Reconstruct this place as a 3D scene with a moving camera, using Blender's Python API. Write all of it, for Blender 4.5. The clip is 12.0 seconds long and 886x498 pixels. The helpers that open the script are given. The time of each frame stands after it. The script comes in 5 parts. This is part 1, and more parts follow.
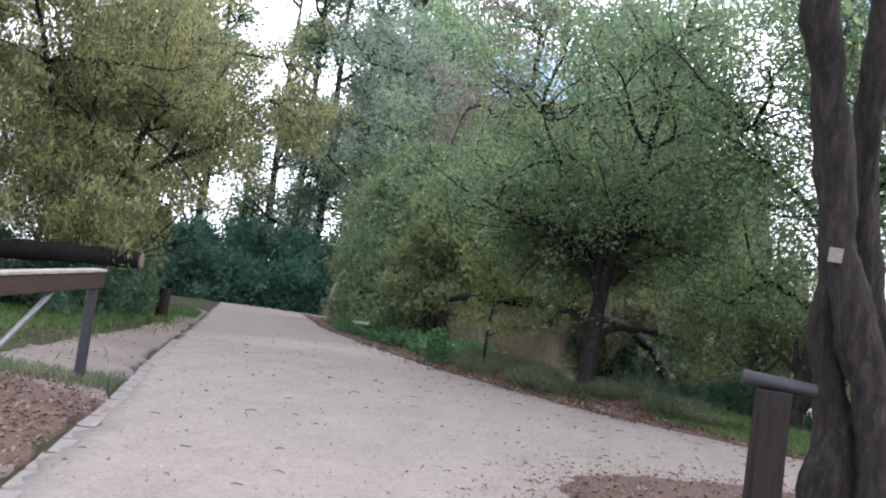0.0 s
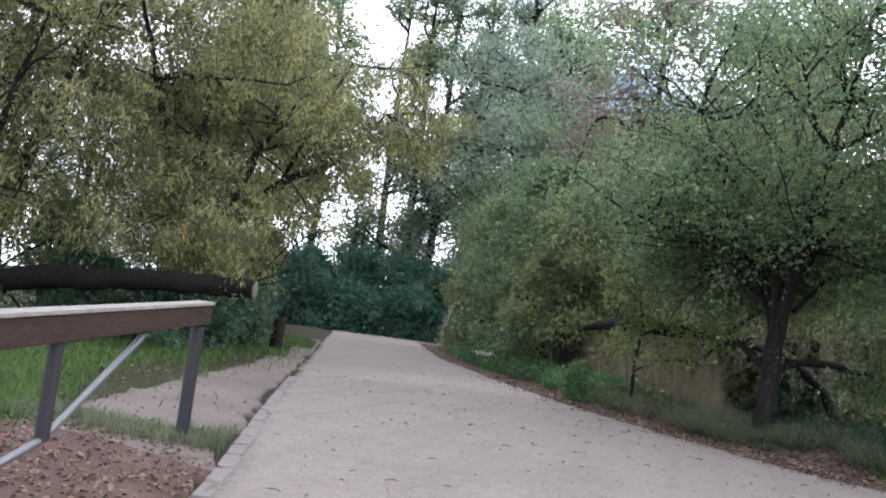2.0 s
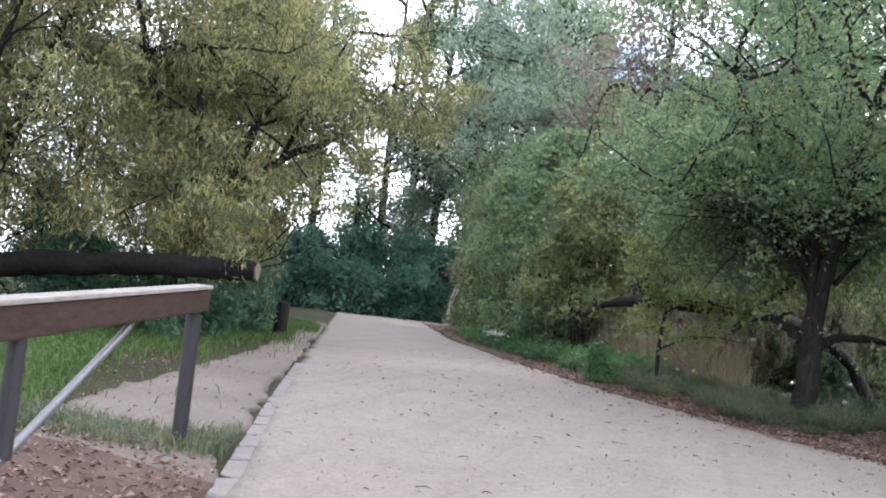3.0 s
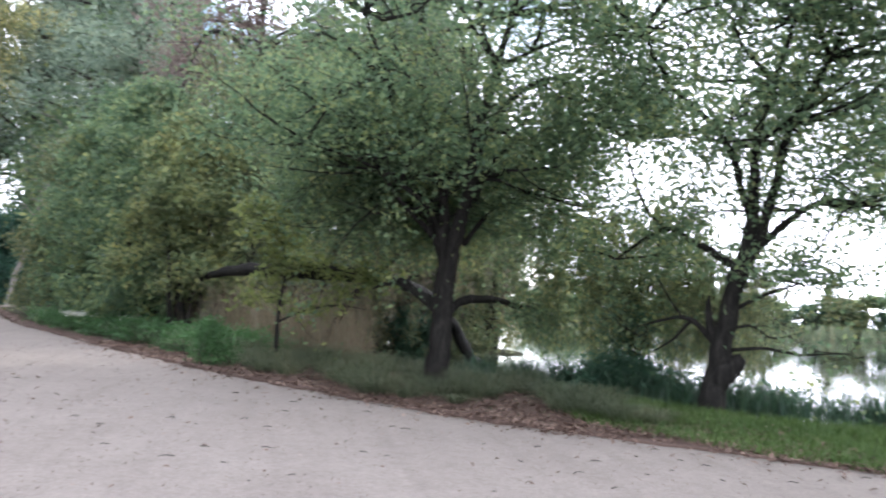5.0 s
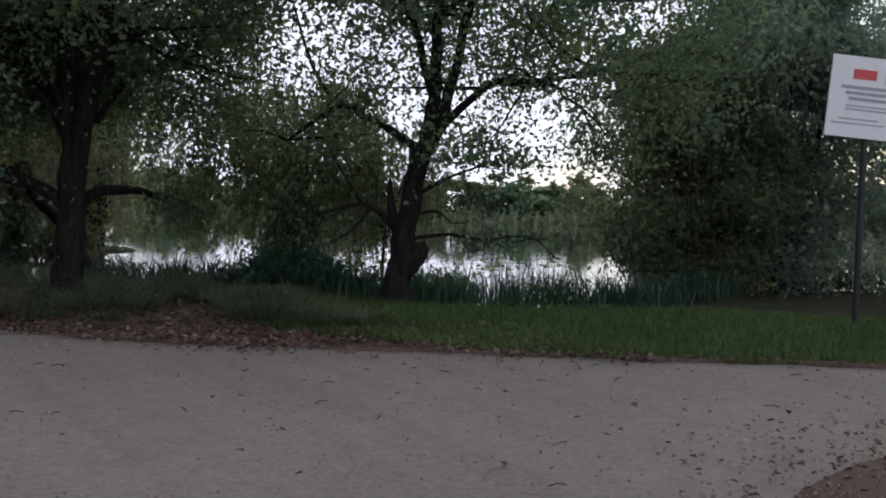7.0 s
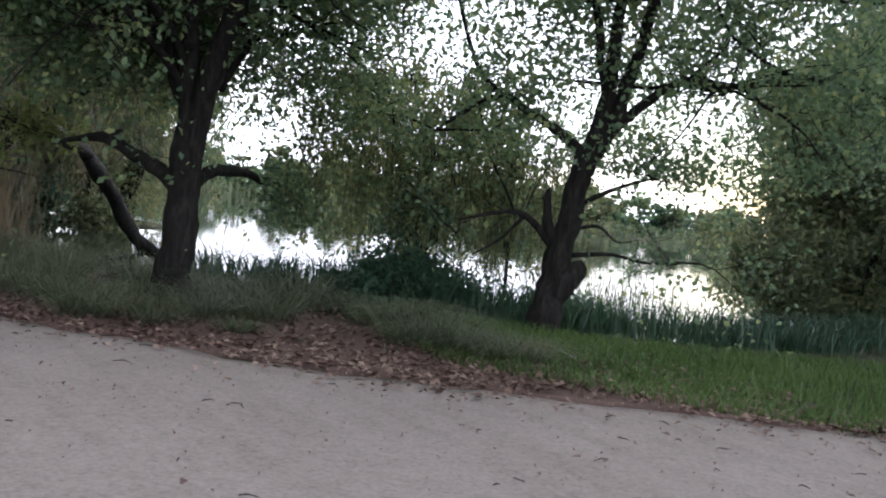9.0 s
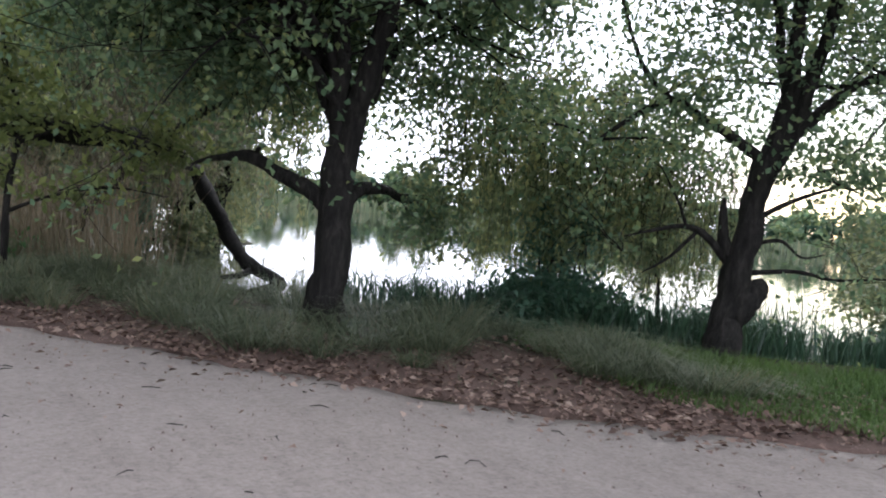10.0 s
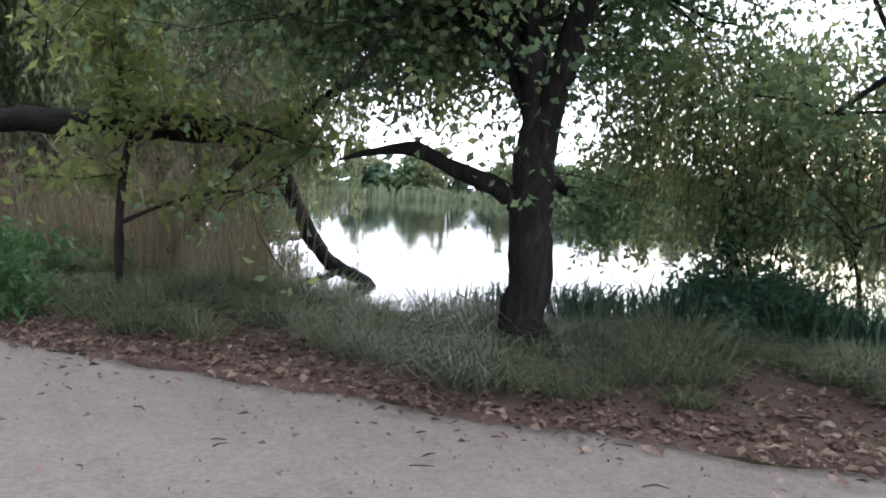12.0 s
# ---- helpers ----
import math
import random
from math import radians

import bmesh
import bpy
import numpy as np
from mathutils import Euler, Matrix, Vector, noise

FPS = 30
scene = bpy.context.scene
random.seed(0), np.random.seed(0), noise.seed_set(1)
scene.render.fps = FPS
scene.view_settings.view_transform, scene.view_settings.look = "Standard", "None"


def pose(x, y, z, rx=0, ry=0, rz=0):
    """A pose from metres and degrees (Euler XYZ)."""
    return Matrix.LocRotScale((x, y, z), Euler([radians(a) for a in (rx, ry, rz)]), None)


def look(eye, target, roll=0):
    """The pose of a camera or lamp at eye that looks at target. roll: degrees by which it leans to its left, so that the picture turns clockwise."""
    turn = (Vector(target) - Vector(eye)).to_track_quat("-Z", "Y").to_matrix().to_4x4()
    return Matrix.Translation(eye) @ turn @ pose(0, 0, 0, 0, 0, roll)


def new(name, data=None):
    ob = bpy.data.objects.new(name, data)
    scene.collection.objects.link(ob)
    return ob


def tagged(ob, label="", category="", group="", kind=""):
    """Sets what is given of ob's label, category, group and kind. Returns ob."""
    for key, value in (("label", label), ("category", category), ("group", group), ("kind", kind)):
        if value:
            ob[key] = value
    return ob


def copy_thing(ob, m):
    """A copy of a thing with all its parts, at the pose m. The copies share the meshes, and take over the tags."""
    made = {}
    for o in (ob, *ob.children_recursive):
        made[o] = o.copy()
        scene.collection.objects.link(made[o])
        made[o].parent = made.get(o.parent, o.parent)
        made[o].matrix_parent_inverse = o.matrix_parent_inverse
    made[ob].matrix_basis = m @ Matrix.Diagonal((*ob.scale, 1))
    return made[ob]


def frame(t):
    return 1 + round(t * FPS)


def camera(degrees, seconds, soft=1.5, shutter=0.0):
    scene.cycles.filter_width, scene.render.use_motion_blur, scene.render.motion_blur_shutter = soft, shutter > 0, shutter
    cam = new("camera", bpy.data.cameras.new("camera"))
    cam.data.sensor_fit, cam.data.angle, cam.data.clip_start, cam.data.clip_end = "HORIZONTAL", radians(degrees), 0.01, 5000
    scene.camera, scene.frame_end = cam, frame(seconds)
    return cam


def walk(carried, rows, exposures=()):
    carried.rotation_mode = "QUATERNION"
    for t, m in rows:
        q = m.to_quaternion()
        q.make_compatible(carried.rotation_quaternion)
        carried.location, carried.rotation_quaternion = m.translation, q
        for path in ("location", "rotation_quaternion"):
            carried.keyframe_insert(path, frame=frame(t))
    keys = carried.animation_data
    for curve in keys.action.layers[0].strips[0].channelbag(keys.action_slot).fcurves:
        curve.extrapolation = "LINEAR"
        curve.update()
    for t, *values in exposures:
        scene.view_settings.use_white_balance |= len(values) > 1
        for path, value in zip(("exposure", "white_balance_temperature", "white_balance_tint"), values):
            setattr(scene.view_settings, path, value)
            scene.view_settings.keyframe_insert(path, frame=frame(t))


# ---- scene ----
cam = camera(54.4, 12.0, 1.95, 0.15)
PATH = [
    (0.0, pose(2.043, -1.349, 1.337, 94.02, -7.71, 10.72)),
    (0.5, pose(1.788, -0.902, 1.343, 94.02, -8.94, 13.75)),
    (1.0, pose(1.520, -0.463, 1.362, 93.73, -9.22, 15.16)),
    (1.5, pose(1.282, 0.054, 1.377, 94.47, -7.92, 16.23)),
    (2.0, pose(0.968, 0.492, 1.376, 94.75, -7.33, 17.80)),
    (2.5, pose(0.678, 0.942, 1.354, 94.19, -6.37, 17.96)),
    (4.3, pose(-0.056, 2.552, 1.390, 92.37, -7.16, 16.59)),
    (4.5, pose(-0.125, 2.769, 1.371, 92.96, -6.87, 13.14)),
    (5.0, pose(-0.333, 3.307, 1.367, 93.56, -3.38, -9.36)),
    (5.5, pose(-0.399, 3.864, 1.375, 93.80, -1.80, -21.90)),
    (6.0, pose(-0.509, 4.378, 1.365, 92.59, -1.69, -29.53)),
    (6.5, pose(-0.625, 4.745, 1.341, 88.41, -1.53, -34.25)),
    (8.3, pose(-0.843, 6.798, 1.345, 86.76, -2.57, -37.59)),
    (8.5, pose(-0.980, 7.036, 1.351, 86.81, -3.40, -37.65)),
    (9.0, pose(-1.303, 7.610, 1.362, 86.98, -6.38, -36.33)),
    (9.5, pose(-1.499, 8.221, 1.299, 86.79, -5.52, -34.98)),
    (10.0, pose(-1.784, 8.814, 1.340, 87.14, -5.24, -32.56)),
    (10.5, pose(-2.044, 9.296, 1.332, 87.35, -4.50, -32.59)),
    (11.0, pose(-2.209, 9.825, 1.367, 86.74, -2.87, -32.34)),
    (11.5, pose(-2.380, 10.344, 1.386, 86.58, -3.91, -31.80)),
    (12.0, pose(-2.451, 10.910, 1.348, 85.95, -3.35, -32.12)),
]
STOPS = [(0.0, 1.06), (1.2, 0.94), (2.0, 0.94), (2.6, 1.18), (4.4, 1.36), (5.0, 1.33), (5.6, 0.1), (6.0, -0.37), (6.4, -0.64), (6.7, -0.64), (8.3, 0.28), (9.2, 0.66), (10.0, 0.86), (12.0, 1.03)]
walk(cam, PATH, [(t, stops, 6320, 11) for t, stops in STOPS])

# ---- world and sun ----
SUN_AZ, SUN_EL = radians(58), radians(34)
world = bpy.data.worlds.new("sky")
world.use_nodes = True
scene.world = world
wn, wl = world.node_tree.nodes, world.node_tree.links
wn.clear()
w_out = wn.new("ShaderNodeOutputWorld")
w_bg = wn.new("ShaderNodeBackground")
w_bg.inputs["Strength"].default_value = 0.1
w_sky = wn.new("ShaderNodeTexSky")
w_sky.sky_type, w_sky.sun_disc = "NISHITA", False
w_sky.sun_elevation, w_sky.sun_rotation = SUN_EL, SUN_AZ
w_tc = wn.new("ShaderNodeTexCoord")
w_noise = wn.new("ShaderNodeTexNoise")
w_noise.inputs["Scale"].default_value, w_noise.inputs["Detail"].default_value = 3.2, 6
w_ramp = wn.new("ShaderNodeValToRGB")
w_ramp.color_ramp.elements[0].position, w_ramp.color_ramp.elements[1].position = 0.36, 0.50
w_mix = wn.new("ShaderNodeMix")
w_mix.data_type = "RGBA"
w_mix.inputs["B"].default_value = (15.3, 15.7, 17.7, 1)
wl.new(w_tc.outputs["Generated"], w_noise.inputs["Vector"])
wl.new(w_noise.outputs["Fac"], w_ramp.inputs["Fac"])
wl.new(w_ramp.outputs["Color"], w_mix.inputs["Factor"])
wl.new(w_sky.outputs["Color"], w_mix.inputs["A"])
w_dot = wn.new("ShaderNodeVectorMath")
w_dot.operation = "DOT_PRODUCT"
w_dot.inputs[1].default_value = (math.sin(SUN_AZ) * math.cos(SUN_EL), math.cos(SUN_AZ) * math.cos(SUN_EL), math.sin(SUN_EL))
w_map = wn.new("ShaderNodeMapRange")
w_map.interpolation_type = "SMOOTHSTEP"
w_map.inputs["From Min"].default_value, w_map.inputs["From Max"].default_value = -0.3, 1.0
w_map.inputs["To Min"].default_value, w_map.inputs["To Max"].default_value = 1.12, 1.30
w_mul = wn.new("ShaderNodeVectorMath")
w_mul.operation = "SCALE"
wl.new(w_tc.outputs["Generated"], w_dot.inputs[0])
wl.new(w_dot.outputs["Value"], w_map.inputs["Value"])
wl.new(w_mix.outputs["Result"], w_mul.inputs[0])
wl.new(w_map.outputs["Result"], w_mul.inputs["Scale"])
wl.new(w_mul.outputs["Vector"], w_bg.inputs["Color"])
wl.new(w_bg.outputs["Background"], w_out.inputs["Surface"])

sun = new("sun", bpy.data.lights.new("sun", "SUN"))
sun.data.energy, sun.data.angle, sun.data.color = 1.2, radians(14), (1.0, 0.96, 0.9)
sun.matrix_world = look((0, 0, 0), (-math.sin(SUN_AZ) * math.cos(SUN_EL), -math.cos(SUN_AZ) * math.cos(SUN_EL), -math.sin(SUN_EL)))


# ---- materials ----
def mat_base(name):
    m = bpy.data.materials.new(name)
    m.use_nodes = True
    n = m.node_tree.nodes
    n.clear()
    out = n.new("ShaderNodeOutputMaterial")
    return m, n, m.node_tree.links, out


def ramp_node(n, stops):
    r = n.new("ShaderNodeValToRGB")
    els = r.color_ramp.elements
    while len(els) < len(stops):
        els.new(0.5)
    for e, (p, c) in zip(els, stops):
        e.position, e.color = p, (*c, 1)
    return r


def noise_node(n, l, scale, detail=6, rough=0.6, stretch=None):
    t = n.new("ShaderNodeTexNoise")
    t.inputs["Scale"].default_value, t.inputs["Detail"].default_value, t.inputs["Roughness"].default_value = scale, detail, rough
    tc = n.new("ShaderNodeTexCoord")
    src = tc.outputs["Object"]
    if stretch:
        mp = n.new("ShaderNodeMapping")
        mp.inputs["Scale"].default_value = stretch
        l.new(src, mp.inputs["Vector"])
        src = mp.outputs["Vector"]
    l.new(src, t.inputs["Vector"])
    return t


def surface(name, big, small, big_scale, small_scale, rough=0.85, bump=0.3, bump_dist=0.02, metallic=0.0, stretch=None, amount=0.5):
    """Two scales of noise: big gives the stains, small the grain and the relief."""
    m, n, l, out = mat_base(name)
    p = n.new("ShaderNodeBsdfPrincipled")
    p.inputs["Roughness"].default_value, p.inputs["Metallic"].default_value = rough, metallic
    p.inputs["Specular IOR Level"].default_value = 0.12 if rough > 0.8 else 0.45
    a = noise_node(n, l, big_scale, 5, 0.6, stretch=stretch)
    b = noise_node(n, l, small_scale, 8, 0.7, stretch=stretch)
    ra, rb = ramp_node(n, big), ramp_node(n, small)
    l.new(a.outputs["Fac"], ra.inputs["Fac"])
    l.new(b.outputs["Fac"], rb.inputs["Fac"])
    mx = n.new("ShaderNodeMix")
    mx.data_type = "RGBA"
    mx.inputs["Factor"].default_value = amount
    l.new(ra.outputs["Color"], mx.inputs["A"])
    l.new(rb.outputs["Color"], mx.inputs["B"])
    l.new(mx.outputs["Result"], p.inputs["Base Color"])
    bp = n.new("ShaderNodeBump")
    bp.inputs["Strength"].default_value, bp.inputs["Distance"].default_value = bump, bump_dist
    l.new(b.outputs["Fac"], bp.inputs["Height"])
    l.new(bp.outputs["Normal"], p.inputs["Normal"])
    l.new(p.outputs["BSDF"], out.inputs["Surface"])
    return m


def leafy(name, colours, translucency=0.35, rough=0.5, clump=0.5):
    """Leaves: a colour of its own for each leaf, light and dark clumps, and light let through."""
    m, n, l, out = mat_base(name)
    g = n.new("ShaderNodeNewGeometry")
    r = ramp_node(n, [(i / (len(colours) - 1), c) for i, c in enumerate(colours)])
    t = noise_node(n, l, clump, 3)
    ad = n.new("ShaderNodeMath")
    ad.operation = "MULTIPLY_ADD"
    l.new(t.outputs["Fac"], ad.inputs[0])
    ad.inputs[1].default_value = 1.3
    sb = n.new("ShaderNodeMath")
    sb.operation = "MULTIPLY_ADD"
    l.new(g.outputs["Random Per Island"], sb.inputs[0])
    sb.inputs[1].default_value, sb.inputs[2].default_value = 0.6, -0.45
    l.new(sb.outputs["Value"], ad.inputs[2])
    l.new(ad.outputs["Value"], r.inputs["Fac"])
    p = n.new("ShaderNodeBsdfPrincipled")
    p.inputs["Roughness"].default_value = rough
    p.inputs["Specular IOR Level"].default_value = 0.35
    l.new(r.outputs["Color"], p.inputs["Base Color"])
    tr = n.new("ShaderNodeBsdfTranslucent")
    br = n.new("ShaderNodeVectorMath")
    br.operation = "MULTIPLY"
    br.inputs[1].default_value = (1.66, 1.6, 1.64)
    l.new(r.outputs["Color"], br.inputs[0])
    l.new(br.outputs["Vector"], tr.inputs["Color"])
    mx = n.new("ShaderNodeMixShader")
    mx.inputs["Fac"].default_value = translucency
    l.new(p.outputs["BSDF"], mx.inputs[1])
    l.new(tr.outputs["BSDF"], mx.inputs[2])
    l.new(mx.outputs["Shader"], out.inputs["Surface"])
    return m


def worn_gravel():
    """Pale trodden gravel: mottled, with faint wheel tracks along the path and fine grit."""
    m, n, l, out = mat_base("pale_gravel")
    p = n.new("ShaderNodeBsdfPrincipled")
    p.inputs["Roughness"].default_value, p.inputs["Specular IOR Level"].default_value = 0.95, 0.12
    tc, mp = n.new("ShaderNodeTexCoord"), n.new("ShaderNodeMapping")
    mp.inputs["Rotation"].default_value, mp.inputs["Scale"].default_value = (0, 0, radians(-24)), (1.0, 0.07, 1.0)
    l.new(tc.outputs["Object"], mp.inputs["Vector"])
    track = n.new("ShaderNodeTexNoise")
    track.inputs["Scale"].default_value, track.inputs["Detail"].default_value, track.inputs["Distortion"].default_value = 3.4, 5, 0.4
    l.new(mp.outputs["Vector"], track.inputs["Vector"])
    big, mid, fine = noise_node(n, l, 0.9, 5), noise_node(n, l, 6.5, 7, 0.72), noise_node(n, l, 34, 8, 0.75)
    ramps = [ramp_node(n, st) for st in (
        [(0.30, (0.139, 0.119, 0.105)), (0.48, (0.196, 0.171, 0.152)), (0.7, (0.255, 0.228, 0.204))],
        [(0.34, (0.124, 0.105, 0.093)), (0.50, (0.193, 0.169, 0.150)), (0.66, (0.247, 0.218, 0.195))],
        [(0.34, (0.059, 0.050, 0.044)), (0.47, (0.186, 0.162, 0.145)), (0.68, (0.317, 0.280, 0.249))],
        [(0.36, (0.119, 0.100, 0.088)), (0.47, (0.198, 0.173, 0.154)), (0.64, (0.237, 0.210, 0.187))])]
    for node, r in zip((big, mid, fine, track), ramps):
        l.new(node.outputs["Fac"], r.inputs["Fac"])
    last = ramps[0].outputs["Color"]
    for r, f in ((ramps[3], 0.38), (ramps[1], 0.36), (ramps[2], 0.40)):
        mx = n.new("ShaderNodeMix")
        mx.data_type = "RGBA"
        mx.inputs["Factor"].default_value = f
        l.new(last, mx.inputs["A"])
        l.new(r.outputs["Color"], mx.inputs["B"])
        last = mx.outputs["Result"]
    l.new(last, p.inputs["Base Color"])
    b1, b2 = n.new("ShaderNodeBump"), n.new("ShaderNodeBump")
    b1.inputs["Strength"].default_value, b1.inputs["Distance"].default_value = 0.5, 0.05
    b2.inputs["Strength"].default_value, b2.inputs["Distance"].default_value = 0.45, 0.012
    l.new(mid.outputs["Fac"], b1.inputs["Height"])
    l.new(fine.outputs["Fac"], b2.inputs["Height"])
    l.new(b1.outputs["Normal"], b2.inputs["Normal"])
    l.new(b2.outputs["Normal"], p.inputs["Normal"])
    l.new(p.outputs["BSDF"], out.inputs["Surface"])
    return m


GRAVEL = worn_gravel()
DIRT = surface("trodden_dirt", [(0.3, (0.108, 0.088, 0.078)), (0.7, (0.185, 0.158, 0.142))], [(0.3, (0.060, 0.047, 0.040)), (0.7, (0.222, 0.190, 0.170))], 0.8, 30, 0.95, 0.5, 0.02)
SOIL = surface("leaf_soil", [(0.3, (0.058, 0.038, 0.032)), (0.7, (0.110, 0.076, 0.064))], [(0.3, (0.030, 0.020, 0.016)), (0.7, (0.150, 0.104, 0.086))], 1.4, 40, 0.95, 0.45, 0.015)
EARTH = surface("grassy_earth", [(0.3, (0.022, 0.027, 0.014)), (0.7, (0.05, 0.048, 0.028))], [(0.3, (0.016, 0.018, 0.01)), (0.7, (0.06, 0.058, 0.034))], 0.7, 14, 0.95, 0.6, 0.04)
KERB = surface("kerb_stone", [(0.3, (0.150, 0.134, 0.126)), (0.7, (0.215, 0.194, 0.184))], [(0.3, (0.090, 0.078, 0.072)), (0.7, (0.255, 0.230, 0.216))], 2.0, 45, 0.9, 0.4, 0.01)
BARK = surface("dark_bark", [(0.3, (0.011, 0.010, 0.009)), (0.7, (0.028, 0.026, 0.024))], [(0.35, (0.004, 0.004, 0.004)), (0.5, (0.022, 0.02, 0.018)), (0.68, (0.062, 0.056, 0.05))], 1.5, 16, 0.95, 1.0, 0.06, stretch=(1, 1, 0.25))
# Copy of dark_bark, darkened to offset the sky light on the logs.
DARKENED_BARK = surface("darkened_bark", [(0.3, (0.005, 0.005, 0.0045)), (0.7, (0.013, 0.012, 0.011))], [(0.35, (0.003, 0.003, 0.003)), (0.68, (0.026, 0.024, 0.021))], 1.5, 14, 0.9, 1.0, 0.05)
BARK_GREY = surface("grey_bark", [(0.3, (0.022, 0.018, 0.016)), (0.7, (0.052, 0.045, 0.040))], [(0.36, (0.007, 0.006, 0.006)), (0.52, (0.036, 0.030, 0.027)), (0.68, (0.100, 0.088, 0.078))], 2.2, 17, 0.95, 1.0, 0.07, stretch=(1, 1, 0.2))
BARK_PALE = surface("pale_bark", [(0.3, (0.22, 0.20, 0.18)), (0.7, (0.36, 0.34, 0.31))], [(0.3, (0.10, 0.09, 0.08)), (0.7, (0.40, 0.38, 0.35))], 2.0, 10, 0.9, 0.5, 0.02)
CUT_WOOD = surface("cut_wood", [(0.3, (0.110, 0.086, 0.064)), (0.7, (0.170, 0.138, 0.108))], [(0.3, (0.070, 0.054, 0.042)), (0.7, (0.190, 0.156, 0.124))], 3, 30, 0.9, 0.4, 0.01)
BEAM = surface("brown_beam", [(0.3, (0.028, 0.018, 0.015)), (0.7, (0.046, 0.031, 0.026))], [(0.3, (0.016, 0.010, 0.008)), (0.7, (0.066, 0.045, 0.037))], 2.0, 26, 0.85, 0.3, 0.008, stretch=(1, 0.12, 1))
BEAM_TOP = surface("weathered_board", [(0.3, (0.180, 0.165, 0.152)), (0.7, (0.280, 0.260, 0.244))], [(0.3, (0.100, 0.090, 0.080)), (0.7, (0.320, 0.300, 0.284))], 3.0, 30, 0.85, 0.4, 0.008, stretch=(1, 0.12, 1))
STEEL = surface("dark_painted_steel", [(0.3, (0.010, 0.010, 0.014)), (0.7, (0.018, 0.018, 0.022))], [(0.3, (0.008, 0.008, 0.010)), (0.7, (0.028, 0.026, 0.027))], 4, 40, 0.6, 0.15, 0.003)
GALV = surface("galvanised_tube", [(0.3, (0.118, 0.123, 0.137)), (0.7, (0.164, 0.168, 0.182))], [(0.3, (0.100, 0.105, 0.114)), (0.7, (0.191, 0.196, 0.209))], 4, 40, 0.4, 0.1, 0.003, metallic=0.5)
OLD_POST = surface("dark_old_wood", [(0.3, (0.014, 0.011, 0.011)), (0.7, (0.028, 0.023, 0.021))], [(0.3, (0.009, 0.007, 0.006)), (0.7, (0.037, 0.031, 0.028))], 2, 24, 0.85, 0.5, 0.01, stretch=(1, 1, 0.12))
SIGN_WHITE = surface("white_sign_plate", [(0.3, (0.681, 0.690, 0.708)), (0.7, (0.736, 0.745, 0.754))], [(0.3, (0.662, 0.672, 0.690)), (0.7, (0.754, 0.764, 0.773))], 2, 20, 0.4, 0.02, 0.001)
SIGN_RED = surface("red_print", [(0.3, (0.55, 0.05, 0.06)), (0.7, (0.62, 0.07, 0.08))], [(0.3, (0.5, 0.05, 0.06)), (0.7, (0.65, 0.08, 0.09))], 2, 20, 0.5, 0.02, 0.001)
SIGN_GREY = surface("grey_print", [(0.3, (0.28, 0.29, 0.32)), (0.7, (0.34, 0.35, 0.38))], [(0.3, (0.26, 0.27, 0.3)), (0.7, (0.36, 0.37, 0.4))], 2, 20, 0.5, 0.02, 0.001)

# Wide ramp: yellowing leaves, plus lit clusters and the dark within painted in.
LEAF_WILLOW = leafy("yellowing_willow_leaves", [(0.036, 0.052, 0.027), (0.070, 0.088, 0.044), (0.125, 0.140, 0.064), (0.285, 0.280, 0.115), (0.220, 0.190, 0.088)], 0.5, clump=1.6)
# Yellow end of the ramp paints highlights, dark end the gaps between clumps.
LEAF_GREEN = leafy("green_leaves", [(0.045, 0.078, 0.044), (0.085, 0.142, 0.078), (0.145, 0.208, 0.104), (0.270, 0.295, 0.115)], 0.55, clump=1.5)
LEAF_FRESH = leafy("fresh_leaves", [(0.050, 0.076, 0.038), (0.098, 0.134, 0.062), (0.165, 0.195, 0.085), (0.275, 0.265, 0.100)], 0.55, clump=1.3)
LEAF_DARK = leafy("dark_leaves", [(0.032, 0.08, 0.05), (0.05, 0.11, 0.068), (0.085, 0.145, 0.08)], 0.45)
LEAF_TEAL = leafy("blue_green_leaves", [(0.03, 0.085, 0.06), (0.05, 0.12, 0.082), (0.08, 0.155, 0.10)], 0.45)
LEAF_GREY = leafy("silvery_leaves", [(0.085, 0.128, 0.093), (0.135, 0.189, 0.137), (0.195, 0.255, 0.186), (0.240, 0.270, 0.167)], 0.5)
LEAF_RUST = leafy("rusty_twigs", [(0.105, 0.082, 0.076), (0.155, 0.118, 0.105), (0.18, 0.15, 0.12)], 0.35)
LEAF_OLIVE = leafy("olive_leaves", [(0.059, 0.087, 0.048), (0.095, 0.124, 0.065), (0.153, 0.174, 0.082), (0.208, 0.202, 0.089)], 0.5)
GRASS_LAWN = leafy("lawn_grass", [(0.036, 0.074, 0.018), (0.058, 0.106, 0.026), (0.092, 0.142, 0.040)], 0.35, clump=0.9)
GRASS_TUFT = leafy("tussock_grass", [(0.042, 0.060, 0.034), (0.074, 0.098, 0.056), (0.112, 0.136, 0.078), (0.180, 0.172, 0.100)], 0.35, clump=1.2)
GRASS_DRY = leafy("dry_reed", [(0.064, 0.054, 0.032), (0.102, 0.085, 0.051), (0.149, 0.123, 0.081), (0.076, 0.081, 0.043)], 0.3, clump=0.8)
REED_DARK = leafy("dark_reed", [(0.02, 0.035, 0.018), (0.035, 0.055, 0.028), (0.06, 0.08, 0.04)], 0.25)
IRIS = leafy("strap_leaves", [(0.02, 0.045, 0.028), (0.035, 0.075, 0.045), (0.06, 0.11, 0.06)], 0.25, rough=0.35)
NETTLE = leafy("nettle_leaves", [(0.03, 0.085, 0.03), (0.05, 0.12, 0.04), (0.08, 0.16, 0.06)], 0.3)
